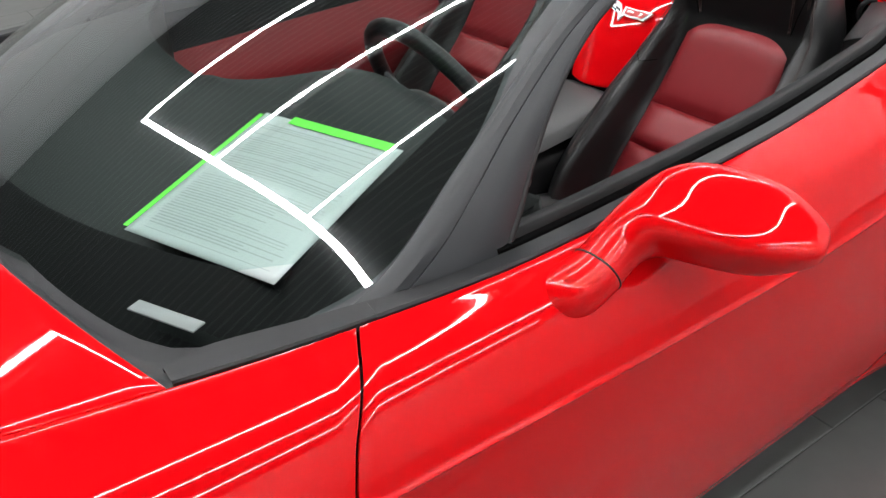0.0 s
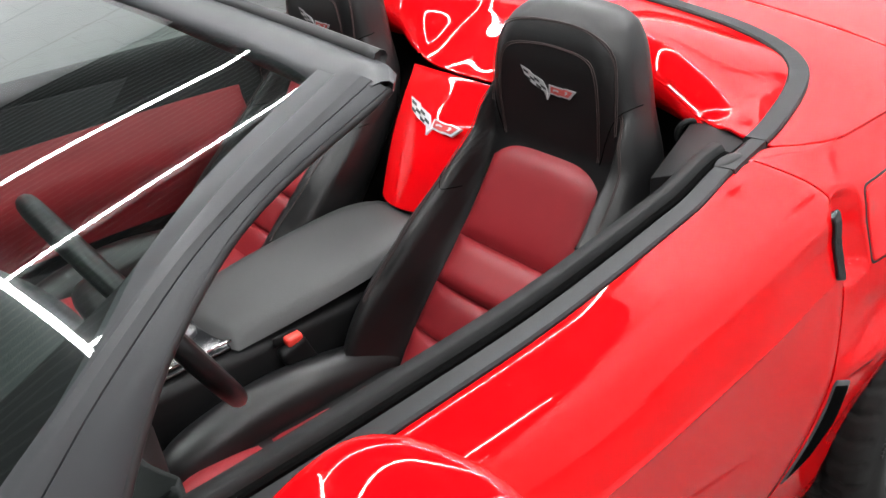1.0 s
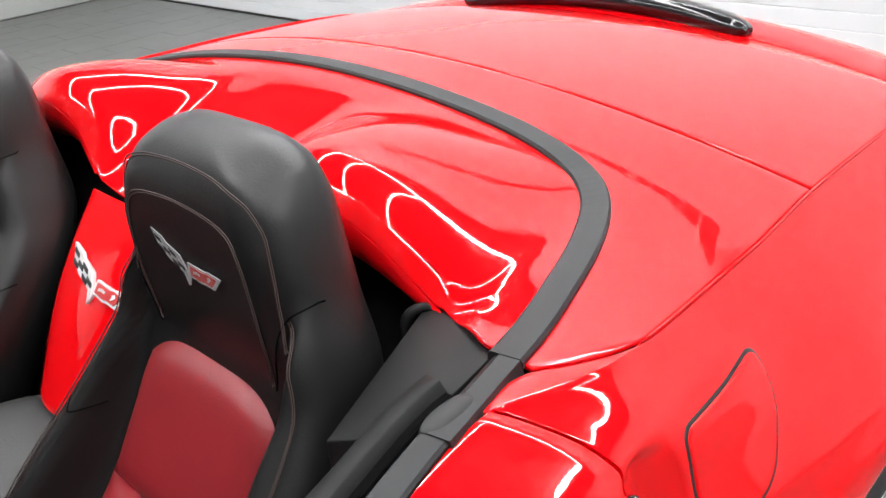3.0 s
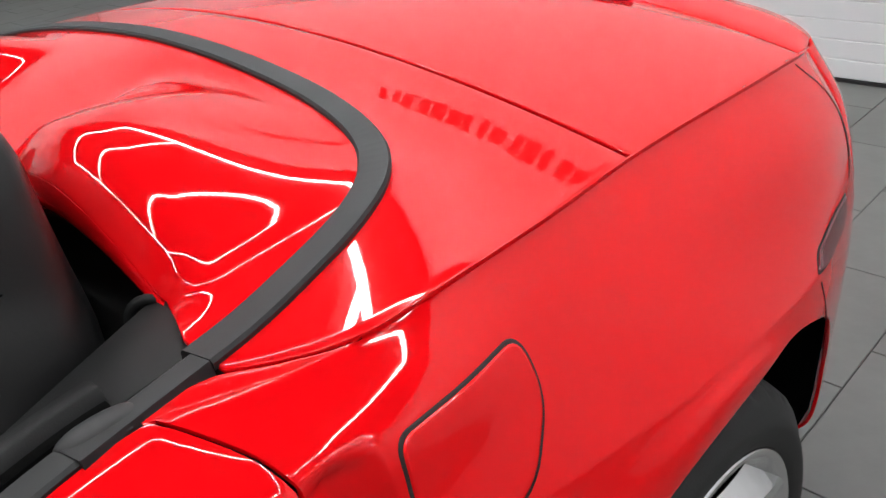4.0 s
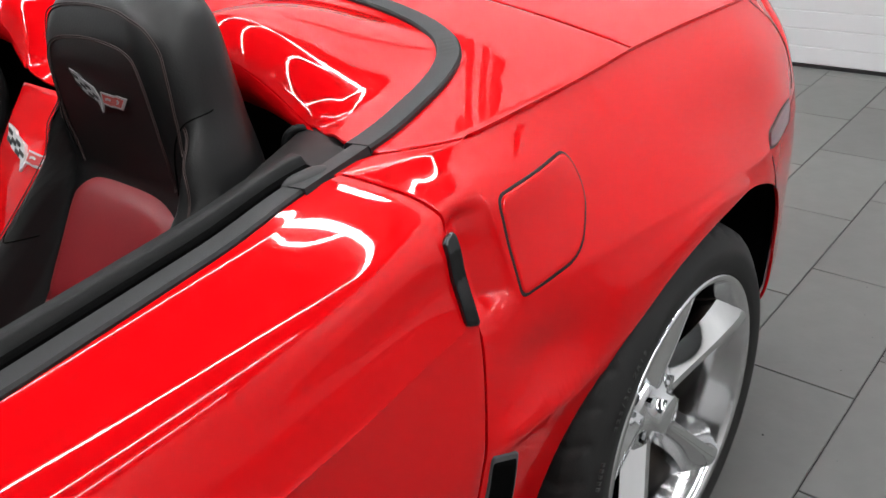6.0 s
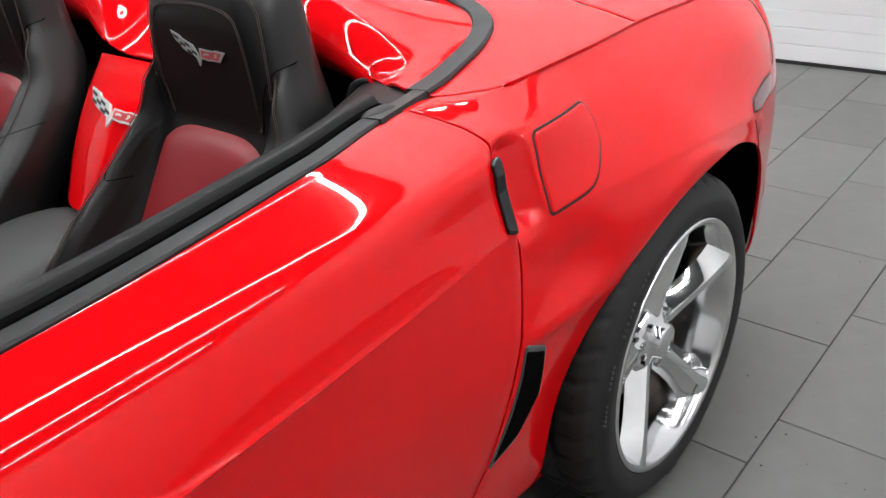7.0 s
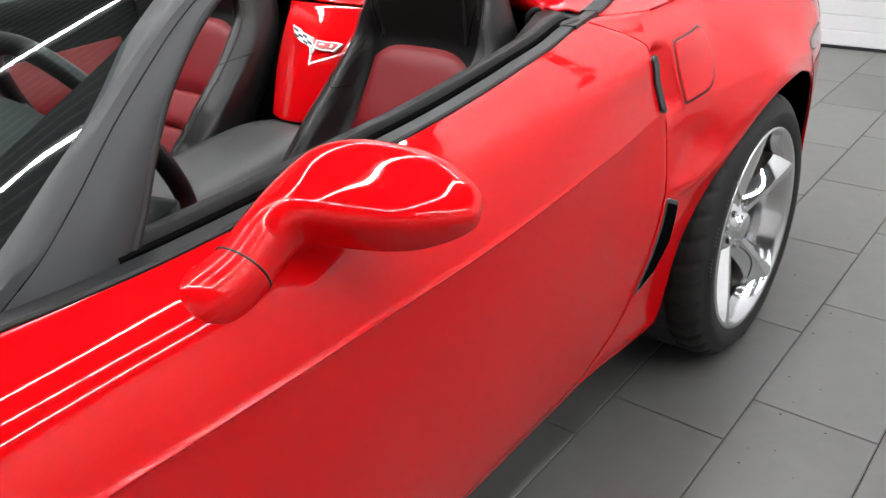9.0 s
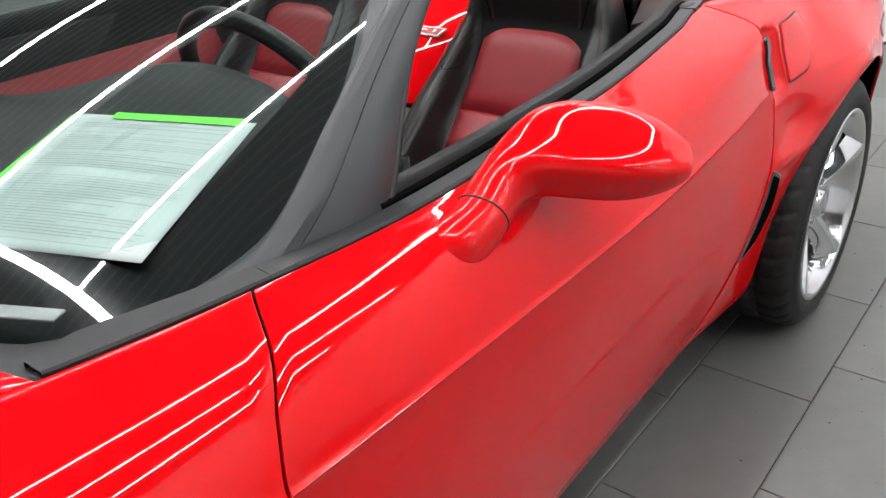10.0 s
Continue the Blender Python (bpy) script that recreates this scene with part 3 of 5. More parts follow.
# grey strip along the fender's edge, from the cowl to the pillar's foot
for sg in (-1, 1):
    xs = np.linspace(.742, 1.02, 30)
    inward = hermite([.742, .80, .9, 1.02], [.03, .05, .042, .03])(xs)
    P = np.array([[(x, sg * (abs(float(seam_y(x))) - .003 - a * w), float(seam_z(x)) + h) for a, h in ((0, -.008), (0, .002), (.06, .0045), (.94, .0045), (1, .001), (1, -.03))] for x, w in zip(xs, inward)])
    patch("cowl_strip", [P], GREY_TRIM, car, flip=(sg > 0), thick=0, bevel=0).data.set_sharp_from_angle(angle=radians(30))
for sg in (-1, 1):
    # pillar from fender to header: front edge and rear edge
    F = smooth_line([(.90, .765, .893), (1.0, .754, .925), (1.15, .72, 1.01), (1.31, .685, 1.11), (1.40, .667, 1.16), (1.56, .628, 1.214)], 30)
    R = smooth_line([(1.158, .79, .905), (1.19, .778, .945), (1.235, .757, 1.005), (1.29, .735, 1.065), (1.40, .70, 1.135), (1.60, .665, 1.197)], 30)
    # rounded strip along the glass, then a flat panel down to the door
    rows, panel = [], []
    for k, (a, b) in enumerate(zip(F, R)):
        d = b - a
        n = np.cross([1.0, -.17, .45], d)
        n /= np.linalg.norm(n)
        n = n * np.sign(n[1]) if abs(n[1]) > 1e-6 else n
        q = float(np.interp(k / 29, [0, .2, .5, 1], [.40, .46, .60, .66]))
        m = a + d * q + .007 * n
        rows.append([a - [0, .035, 0], a - [0, .004, 0], a + .004 * n, a + (m - a) * .3 + .007 * n, a + (m - a) * .7 + .006 * n, m, m - .005 * n, a + d * .5 - [0, .045, 0]])
        m2 = m + d * .012 - .0015 * n
        panel.append([m2 - .006 * n, m2, m2 + (b - m2) * .5 + .001 * n, b - d * .04, b - .004 * n, b - [0, .03, 0]])
    for nm, rr, lab in (("pillar", rows, "dark grey windshield pillar"), ("pillar_panel", panel, "")):
        P = np.array(rr)
        P[..., 1] *= sg
        vv, ff = [tuple(p) for p in P.reshape(-1, 3)], grid_faces(30, P.shape[1], wrap_v=True)
        ob = link_mesh(nm, vv, ff, PILLAR, car, lab)
        ob.data.set_sharp_from_angle(angle=radians(28))
    # seal along the pillar's rear edge
    pts = [(p[0] + .003, sg * (p[1] - .006), p[2] - .004) for p in R]
    v, f = sweep(pts, ring_section(.006, .006, 8))
    link_mesh("pillar_seal", v, f, RUBBER, car)

y = np.linspace(-.66, .66, 61)
pts = [(1.600 - .006 * (a / .66)**2 - .012 * (1 - (a / .66)**2), a, 1.222 - .024 * (a / .66)**2) for a in y]
sec = [(-.042, .004), (-.03, .014), (.0, .018), (.028, .012), (.04, -.002), (.034, -.02), (0, -.03), (-.04, -.012)]
grow = [min(1.0, .35 + (1 - ((abs(a) - .625) / .035)**2)**.5 * .65) if abs(a) > .625 else 1.0 for a in y * .9999]
v, f = sweep(pts, sec, scales=grow)
link_mesh("windshield_header", v, f, PILLAR, car, "dark grey header over the windshield")
pts = [(p[0] + .034, p[1], p[2] + .012) for p in pts[2:-2]]
v, f = sweep(pts, ring_section(.01, .01, 8))
link_mesh("header_seal", v, f, RUBBER, car)


# ---- door trim ----
def belt(x):
    return np.array([x, float(seam_y(x)), float(seam_z(x))])


for sg in (-1, 1):
    xs = np.linspace(.968, 2.185, 70)
    pts = [(x, -sg * (belt(x)[1] + .017), belt(x)[2] + .001) for x in xs]
    sec = [(-.015, -.012), (-.015, .001), (-.012, .004), (.012, .004), (.015, .001), (.015, -.012)]
    v, f = sweep(pts, sec)
    link_mesh("outer_belt_strip", v, f, GREY_TRIM, car, smooth=False)
    xs = np.linspace(1.15, 2.185, 60)
    pts = [(x, -sg * (belt(x)[1] + .0405), belt(x)[2] + .006) for x in xs]
    sec = [(-.0085, -.03), (-.0085, .001), (-.006, .003), (.006, .003), (.0085, .001), (.0085, -.03)]
    v, f = sweep(pts, sec)
    link_mesh("window_slot", v, f, VOID, car, smooth=False)
    # inner door panel
    prof = [(.049, -.03), (.049, .005), (.052, .009), (.059, .009), (.063, .004), (.066, -.03), (.078, -.16), (.125, -.22), (.125, -.30), (.09, -.36), (.085, -.6)]
    xs = np.linspace(1.06, 2.187, 50)
    P = np.array([[(x, -sg * (belt(x)[1] + a), belt(x)[2] + b) for a, b in prof] for x in xs])
    patch("inner_door_panel", [P], BLACK_TRIM, car, flip=(sg < 0), thick=.01)
    P = np.array([[(x, -sg * (belt(x)[1] + a), belt(x)[2] + b) for a, b in ((.092, -.13), (.096, -.16), (.131, -.218), (.134, -.26), (.131, -.302), (.096, -.362), (.093, -.42))] for x in np.linspace(1.2, 2.05, 30)])
    patch("door_insert", [P], RED_LEATHER, car, flip=(sg < 0), thick=.006, bevel=.002)
    # trim beside the seat, behind the door
    P = np.array([[(2.10, .632, .905), (2.13, .70, .925)], [(2.20, .60, .915), (2.20, .70, .929)], [(2.318, .558, .922), (2.278, .688, .928)]])
    Q = P.copy()
    Q[..., 2] -= .3
    P = np.concatenate([Q[:, :1], P, Q[:, 1:]], 1)
    P[..., 1] *= sg
    F = np.array([[(2.10, .632, .905 - d), (2.13, .70, .925 - d)] for d in (0, .1, .3)])
    F[..., 1] *= sg
    patch("side_trim_front", [F], BLACK_TRIM, car, flip=(sg > 0), thick=.006)
    patch("side_trim", [P], BLACK_TRIM, car, flip=(sg < 0), thick=.006, bevel=.005)
    pts = [(x, sg * (.714 + (2.26 - x) * .2), .934) for x in np.linspace(2.14, 2.262, 12)]
    v, f = sweep(pts, [(-.017, -.014), (-.017, .0), (-.01, .005), (.012, .005), (.017, -.014)])
    link_mesh("corner_seal", v, f, GREY_TRIM, car, smooth=False)

# ---- small pieces on the body's side ----
def on_side(x, z, lift=0.0):
    x, z = np.asarray(x, float), np.asarray(z, float)
    P = side(x, girth_at(x, z))
    e = 1e-3
    a = side(x + e, girth_at(x + e, z)) - P
    b = side(x, girth_at(x, z + e)) - P
    n = np.cross(b, a)
    n /= np.linalg.norm(n, axis=-1, keepdims=True)
    n *= np.where(n[..., 1:2] > 0, -1, 1)
    return P + n * lift


def outline_disc(name, outline, mat, lift, sgn, rim=0.004, mid=True, label="", parent=None):
    """A thin piece lying on the side inside an outline of (x, z)."""
    O = np.array(outline)
    c = O.mean(0)
    rings = []
    for k, l in ((1.0, -.004), (1.0, lift * .7), (1 - rim / .1, lift), (.88, lift), (.76, lift), (.62, lift), (.48, lift), (.34, lift), (.18, lift), (.003, lift)):
        q = c + (O - c) * k
        rings.append(on_side(q[:, 0], q[:, 1], l))
    P = np.array(rings)
    P[..., 1] *= sgn
    return link_mesh(name, P.reshape(-1, 3), grid_faces(10, len(O), wrap_v=True), mat, parent or car, label)


def rounded(poly, rad, n=6):
    out = []
    P = [Vector(p) for p in poly]
    for i, p in enumerate(P):
        a, b = (P[i - 1] - p), (P[(i + 1) % len(P)] - p)
        rr = rad[i] if isinstance(rad, (list, tuple)) else rad
        p0, p1 = p + a.normalized() * rr, p + b.normalized() * rr
        for k in range(n + 1):
            t = k / n
            q = p0 * (1 - t)**2 + p * 2 * t * (1 - t) + p1 * t * t
            out.append(tuple(q))
    # fill long edges
    dense = []
    for i, a in enumerate(out):
        b = out[(i + 1) % len(out)]
        m = max(1, int(math.dist(a, b) / .012))
        for k in range(m):
            dense.append((a[0] + (b[0] - a[0]) * k / m, a[1] + (b[1] - a[1]) * k / m))
    return dense


fuel_poly = [(2.331, .876), (2.507, .874), (2.501, .822), (2.437, .762), (2.318, .756)]
for sg in (-1,):
    # dark disc whose rim colours in the shade of the door's gap
    outline_disc("fuel_gap", rounded(fuel_poly, [.018, .024, .026, .035, .012]), GAP_SHADE, .0004, 1)
    inner = [(2.335, .8725), (2.5025, .8705), (2.497, .8235), (2.4355, .766), (2.322, .760)]
    outline_disc("fuel_door", rounded(inner, [.016, .021, .023, .032, .010]), PAINT, .0030, 1, label="red fuel filler door")
for sg in (-1, 1):
    marker = [(3.013, .708), (3.035, .724), (3.15, .731), (3.212, .728), (3.205, .695), (3.06, .697)]
    # dark rim round the lens, painted in for the gap's shade
    outline_disc("side_marker_gap", rounded([(3.008, .706), (3.032, .727), (3.15, .735), (3.217, .731), (3.209, .691), (3.06, .693)], [.006, .012, .03, .012, .012, .03]), GAP_SHADE, .0006, -sg)
    outline_disc("side_marker", rounded(marker, [.006, .012, .03, .010, .012, .03]), LENS, .0025, -sg, label="dark red side marker lamp")
    # seam between quarter panel and bumper, from the lid's corner to the marker and on to the wheel opening
    for zz in (np.linspace(.888, .735, 24), np.linspace(.69, .62, 10)):
        xx = hermite([.60, .69, .735, .76, .83, .888], [3.04, 3.02, 3.255, 3.30, 3.325, 3.285])(zz) if zz[0] > .7 else 3.02 + (.69 - zz) * .35
        pts = on_side(xx, zz, -.0002)
        pts[:, 1] *= -sg
        v, f = sweep([tuple(p) for p in pts], ring_section(.0016, .0016, 6))
        # shade of the seam drawn as a thin dark tube on the skin
        link_mesh("bumper_seam", v, f, GAP_SHADE, car)
    # black vent slit before the rear wheel; its hollow's shade is a near-black disc
    vent = [(2.215, .600), (2.261, .575), (2.252, .486), (2.204, .425), (2.143, .400), (2.180, .481), (2.203, .549)]
    outline_disc("vent_frame", rounded(vent, .006, 3), VENT_EDGE, .0035, -sg, label="satin grey vent surround")
    c = np.array(vent).mean(0)
    outline_disc("vent", rounded([tuple(c + (np.array(p) - c) * .91) for p in vent], .005, 3), VOID, .0048, -sg, label="black air vent slit")
    # black handle slit at the door's rear edge
    outline_disc("door_handle", rounded([(2.222, .868), (2.243, .873), (2.240, .762), (2.220, .770)], .005, 3), BLACK_GLOSS, .006, -sg, label="black door handle slit")


# ---- wheels ----
def wheel(centre, sgn, rad, width, rim_r, label):
    """centre: middle of the rim's outer face."""
    cx, cy, cz = centre
    out = sgn  # direction of the outer side along y
    n = 96
    prof = [(rim_r - .004, .0), (rim_r + .012, .010), (rim_r + .035, .013), (rad - .03, .004), (rad - .008, -.012), (rad, -.035), (rad, -width + .03), (rad - .02, -width), (rim_r, -width - .005)]
    n_t = 300
    A = np.linspace(0, 2 * np.pi, n_t, endpoint=False)
    wall_p = smooth_line(prof[:6], 16)
    rows_o = [tuple(p) for p in wall_p]
    # tread with four grooves round and cuts across
    w0, w1 = -.035, -width + .03
    cuts = []
    for g in range(5):
        a0 = w0 + (w1 - w0) * g / 5
        a1 = w0 + (w1 - w0) * (g + 1) / 5
        for fr in (.02, .5, .80):
            rows_o.append((rad, a0 + (a1 - a0) * fr))
        if g < 4:
            rows_o += [(rad - .007, a0 + (a1 - a0) * .83), (rad - .007, a0 + (a1 - a0) * .99)]
    rows_o += [(rad, w1), (rad - .02, -width), (rim_r, -width - .005)]
    P = []
    for i, a in enumerate(A):
        row = []
        for r, o in rows_o:
            deep = (i + int(abs(o + .05) * 60)) % 8 < 2
            rr = r - .005 if deep and (r > rad - .012) and not (-.11 > o > -.15) else r
            row.append((cx + rr * np.cos(a), cy + out * o, cz + rr * np.sin(a)))
        P.append(row)
    P = np.array(P)
    tyre = link_mesh("tyre", P.reshape(-1, 3), grid_faces(n_t, len(rows_o), wrap_u=True), TYRE, None)
    A = np.linspace(0, 2 * np.pi, n, endpoint=False)
    # rim barrel and lip
    prof = [(rim_r - .002, -.004), (rim_r + .003, .006), (rim_r - .004, .010), (rim_r - .012, .004), (rim_r - .02, -.012), (rim_r - .035, -.06), (rim_r - .04, -width + .02)]
    P = np.array([[(cx + r * np.cos(a), cy + out * o, cz + r * np.sin(a)) for r, o in prof] for a in A])
    rim = link_mesh("rim", P.reshape(-1, 3), grid_faces(n, len(prof), wrap_u=True), RIM_SILVER, None)
    return tyre, rim


def spoke_wheel(centre, sgn, rad, width, rim_r, turn, label):
    tyre, rim = wheel(centre, sgn, rad, width, rim_r, label)
    tyre.parent = car
    tagged(tyre, "worn black low-profile tyre")
    tyre.name = "wheel"
    tyre.data.name = "wheel"
    rim.parent = tyre
    cx, cy, cz = centre
    M = Matrix(((1, 0, 0, cx), (0, sgn, 0, cy), (0, 0, 1, cz), (0, 0, 0, 1)))
    # five broad spokes
    for k in range(5):
        a = turn + k * 2 * math.pi / 5
        rows = []
        for q in np.linspace(0, 1, 16):
            r = .045 + (rim_r - .050) * q
            w = .034 + .008 * (1 - q)**2 + .038 * q**4
            o = -.050 + .026 * math.sin(q * 1.5) + .026 * q**1.5
            rows.append([(r, s_, o_) for s_, o_ in ((-w * .8, o - .07), (-w, o - .030), (-w * .30, o + .001), (-w * .22, o + .004), (0, o + .005), (w * .22, o + .004), (w * .30, o + .001), (w, o - .030), (w * .8, o - .07))])
        V = []
        for row in rows:
            for r, s_, o_ in row:
                p = Vector((r * math.cos(a) - s_ * math.sin(a), o_, r * math.sin(a) + s_ * math.cos(a)))
                V.append(tuple(M @ p))
        sp = link_mesh("spoke", V, grid_faces(16, 9, wrap_v=True), CHROME, tyre, "polished chrome spoke")
        sp.data.set_sharp_from_angle(angle=radians(25))
    # print on the tyre's side
    for a0 in (2.72, 2.96, 4.6, 5.6):
        for k in range(5):
            V = []
            for lift in (.0, .0108):
                for da, rr in ((0, .297), (.018, .297), (.018, .305), (0, .305)):
                    b_ = a0 + k * .032 + da
                    rr *= rad / .339
                    V.append(tuple(M @ Vector((rr * math.cos(b_), lift, rr * math.sin(b_)))))
            link_mesh("sidewall_mark", V, [(0, 1, 2, 3), (4, 5, 6, 7), (0, 1, 5, 4), (1, 2, 6, 5), (2, 3, 7, 6), (3, 0, 4, 7)], SIDEWALL, tyre, smooth=False)
    if rad > .33:
        for k, ch in enumerate("325/30 ZR19"):
            if ch == " ":
                continue
            fc = bpy.data.curves.new("sidewall_letter", "FONT")
            fc.body, fc.size, fc.extrude, fc.align_x = ch, .0165, .0006, "CENTER"
            holder = bpy.data.objects.new("holder", fc)
            me = bpy.data.meshes.new_from_object(holder)
            bpy.data.objects.remove(holder)
            b_ = radians(146.0 - k * 2.15)
            e_r, e_t = Vector((math.cos(b_), 0, math.sin(b_))), Vector((math.sin(b_), 0, -math.cos(b_)))
            for q in me.vertices:
                x_, y_, z_ = q.co
                q.co = M @ (e_r * (.2965 + y_) + e_t * x_ + Vector((0, .0134 + z_, 0)))
            me.materials.clear()
            me.materials.append(SIDEWALL)
            letter = new("sidewall_letter", me)
            letter.parent = tyre
    # hub, cap, nuts
    prof = [(.082, -.09), (.078, -.056), (.064, -.046), (.036, -.038), (.036, -.026), (.03, -.022), (.001, -.020)]
    n = 40
    V = [tuple(M @ Vector((r * math.cos(b), o, r * math.sin(b)))) for b in np.linspace(0, 2 * math.pi, n, endpoint=False) for r, o in prof]
    link_mesh("hub", V, grid_faces(n, len(prof), wrap_u=True), CHROME, tyre)
    for k in range(5):
        a = turn + (k + .5) * 2 * math.pi / 5
        bm = bmesh.new()
        bmesh.ops.create_cone(bm, cap_ends=True, segments=6, radius1=.010, radius2=.008, depth=.016)
        bmesh.ops.rotate(bm, verts=bm.verts, matrix=Matrix.Rotation(radians(90), 3, "X"))
        bmesh.ops.translate(bm, verts=bm.verts, vec=(.058 * math.cos(a), -.045, .058 * math.sin(a)))
        bmesh.ops.transform(bm, verts=bm.verts, matrix=M)
        part("wheel_nut", bm, CHROME, tyre, smooth=False)
    prof = [(.05, -.115), (.165, -.115), (.17, -.12), (.17, -.14), (.05, -.14)]
    V = [tuple(M @ Vector((r * math.cos(b), o, r * math.sin(b)))) for b in np.linspace(0, 2 * math.pi, 60, endpoint=False) for r, o in prof]
    link_mesh("brake_disc", V, grid_faces(60, len(prof), wrap_u=True), STEEL, tyre, "rust-tinted brake disc")
    return tyre


for sg in (-1, 1):
    spoke_wheel((2.685, sg * .95, .335), sg, .339, .325, .2575, radians(20), "")
    spoke_wheel((0.0, sg * .925, .325), sg, .325, .275, .245, .6, "")
    for ax, az, ar in ((ARCH_X, ARCH_Z, .472), (0, .33, .385)):
        A = np.linspace(-.35, np.pi + .35, 40)
        wx, wz = ax + (ar - .02) * np.cos(A), az + (ar - .02) * np.sin(A)
        skin_y = -side(wx, girth_at(wx, np.maximum(wz, .19)))[:, 1] - .010
        P = np.array([[(x, sg * y, z) for y in (o, .75, .58)] for x, z, o in zip(wx, wz, skin_y)])
        w = link_mesh("wheel_well", np.concatenate([P.reshape(-1, 3)]), grid_faces(40, 3), VOID, car)
        bm = bmesh.new()
        bmesh.ops.create_circle(bm, cap_ends=True, segments=40, radius=ar)
        bmesh.ops.rotate(bm, verts=bm.verts, matrix=Matrix.Rotation(radians(90), 3, "X"))
        bmesh.ops.translate(bm, verts=bm.verts, vec=(ax, sg * .58, az))
        part("well_back", bm, VOID, car)


# ---- mirrors ----
# centre line of the mirror from its foot on the door to its tip, with half heights
LINE = smooth_line([(1.178, .822, .846, .040), (1.202, .853, .861, .039), (1.240, .860, .876, .036), (1.283, .855, .898, .035), (1.321, .860, .918, .034),
                    (1.360, .888, .935, .037), (1.399, .955, .928, .036), (1.442, 1.029, .915, .018)], 60)
ARM, ARM_R = LINE[:, :3], LINE[:, 3]


def mirror_field(p):
    """Distance-like field of the mirror: flattened balls along its line, melted together."""
    L, D, Z = np.array([.46, .888, -.03]), np.array([.888, -.46, 0]), np.array([0, 0, 1.0])
    lean = radians(24)
    D, Z = math.cos(lean) * D + math.sin(lean) * Z, -math.sin(lean) * D + math.cos(lean) * Z
    acc = 0
    share = np.linspace(0, 1, len(ARM))
    deep = np.interp(share, [0, .35, .6, 1], [1, 1, .591, .591])
    boxy = np.interp(share, [0, .35, .6, 1], [2.2, 2.2, 4, 4])
    for c, rad, k, n in zip(ARM, ARM_R, deep, boxy):
        e = p - c
        d = (np.abs(e @ L)**n + np.abs(e @ D * k)**n + np.abs(e @ Z)**n)**(1 / n)
        acc = acc + np.exp(-(d - rad) / .005)
    return -.005 * np.log(acc + 1e-30) + .010


def skin_of(field, lo, hi, step):
    """Net of points on the field's zero surface, drawn exactly onto it, with faces and normals."""
    ax = [np.arange(a, b, step) for a, b in zip(lo, hi)]
    G = np.stack(np.meshgrid(*ax, indexing="ij"), -1)
    inside = field(G) < 0
    n0, n1, n2 = inside.shape
    cells = np.zeros((n0 - 1, n1 - 1, n2 - 1), int)
    for i in (0, 1):
        for j in (0, 1):
            for k in (0, 1):
                cells += inside[i:n0 - 1 + i, j:n1 - 1 + j, k:n2 - 1 + k]
    mixed = (cells > 0) & (cells < 8)
    index = -np.ones(cells.shape, int)
    index[mixed] = np.arange(mixed.sum())
    P = G[:-1, :-1, :-1][mixed] + step / 2

    def slope(p):
        e = 5e-4
        return np.stack([(field(p + d) - field(p - d)) / (2 * e) for d in np.eye(3) * e], -1)
    for _ in range(7):
        g = slope(P)
        P = P - .9 * field(P)[:, None] * g / np.maximum((g * g).sum(-1, keepdims=True), 1e-6)
    N = slope(P)
    N /= np.linalg.norm(N, axis=-1, keepdims=True)
    faces = []
    for a in range(3):
        o1, o2 = [b for b in range(3) if b != a]
        A = np.moveaxis(inside, (a, o1, o2), (0, 1, 2))
        I = np.moveaxis(index, (a, o1, o2), (0, 1, 2))
        flip = np.argwhere(A[:-1] != A[1:])
        for i, j, k in flip.tolist():
            if 0 < j < I.shape[1] and 0 < k < I.shape[2]:
                q = [I[i, j - 1, k - 1], I[i, j, k - 1], I[i, j, k], I[i, j - 1, k]]
                if min(q) >= 0:
                    if A[i, j, k] != (a == 1):
                        q = q[::-1]
                    faces.append(tuple(int(x) for x in q[::-1]))
    return P, faces, N


MIRROR_SKIN = skin_of(mirror_field, (1.10, .76, .77), (1.52, 1.09, 1.02), .007)


def mirror_head(sg):
    """Door mirror: a rounded head on a curved arm, one skin."""
    P, faces, N = MIRROR_SKIN
    flip = np.array([1, sg, 1])
    ob = link_mesh("mirror", P * flip, [q if sg > 0 else q[::-1] for q in faces], PAINT, car, "glossy red door mirror on a curved arm")
    ob.data.normals_split_custom_set_from_vertices([tuple(n) for n in (N * flip).tolist()])
    # dark joint round the foot and a fine one higher up the arm
    for i, rr in ((14, .0014),):
        t = ARM[i + 1] - ARM[i - 1]
        t /= np.linalg.norm(t)
        e1 = np.cross(t, [.2, -.5, .8])
        e1 /= np.linalg.norm(e1)
        e2 = np.cross(t, e1)
        ring = []
        for a in np.linspace(0, 2 * math.pi, 40, endpoint=False):
            d = e1 * math.cos(a) + e2 * math.sin(a)
            near, far = 0.0, .12
            for _ in range(24):
                mid = (near + far) / 2
                near, far = (mid, far) if mirror_field(ARM[i] + d * mid) < 0 else (near, mid)
            ring.append(tuple((ARM[i] + d * near) * flip))
        v2, f2 = sweep(ring, ring_section(rr, rr, 6), closed=True)
        link_mesh("joint", v2, f2, RUBBER, ob)
    return ob


for sg in (-1, 1):
    mirror_head(sg)


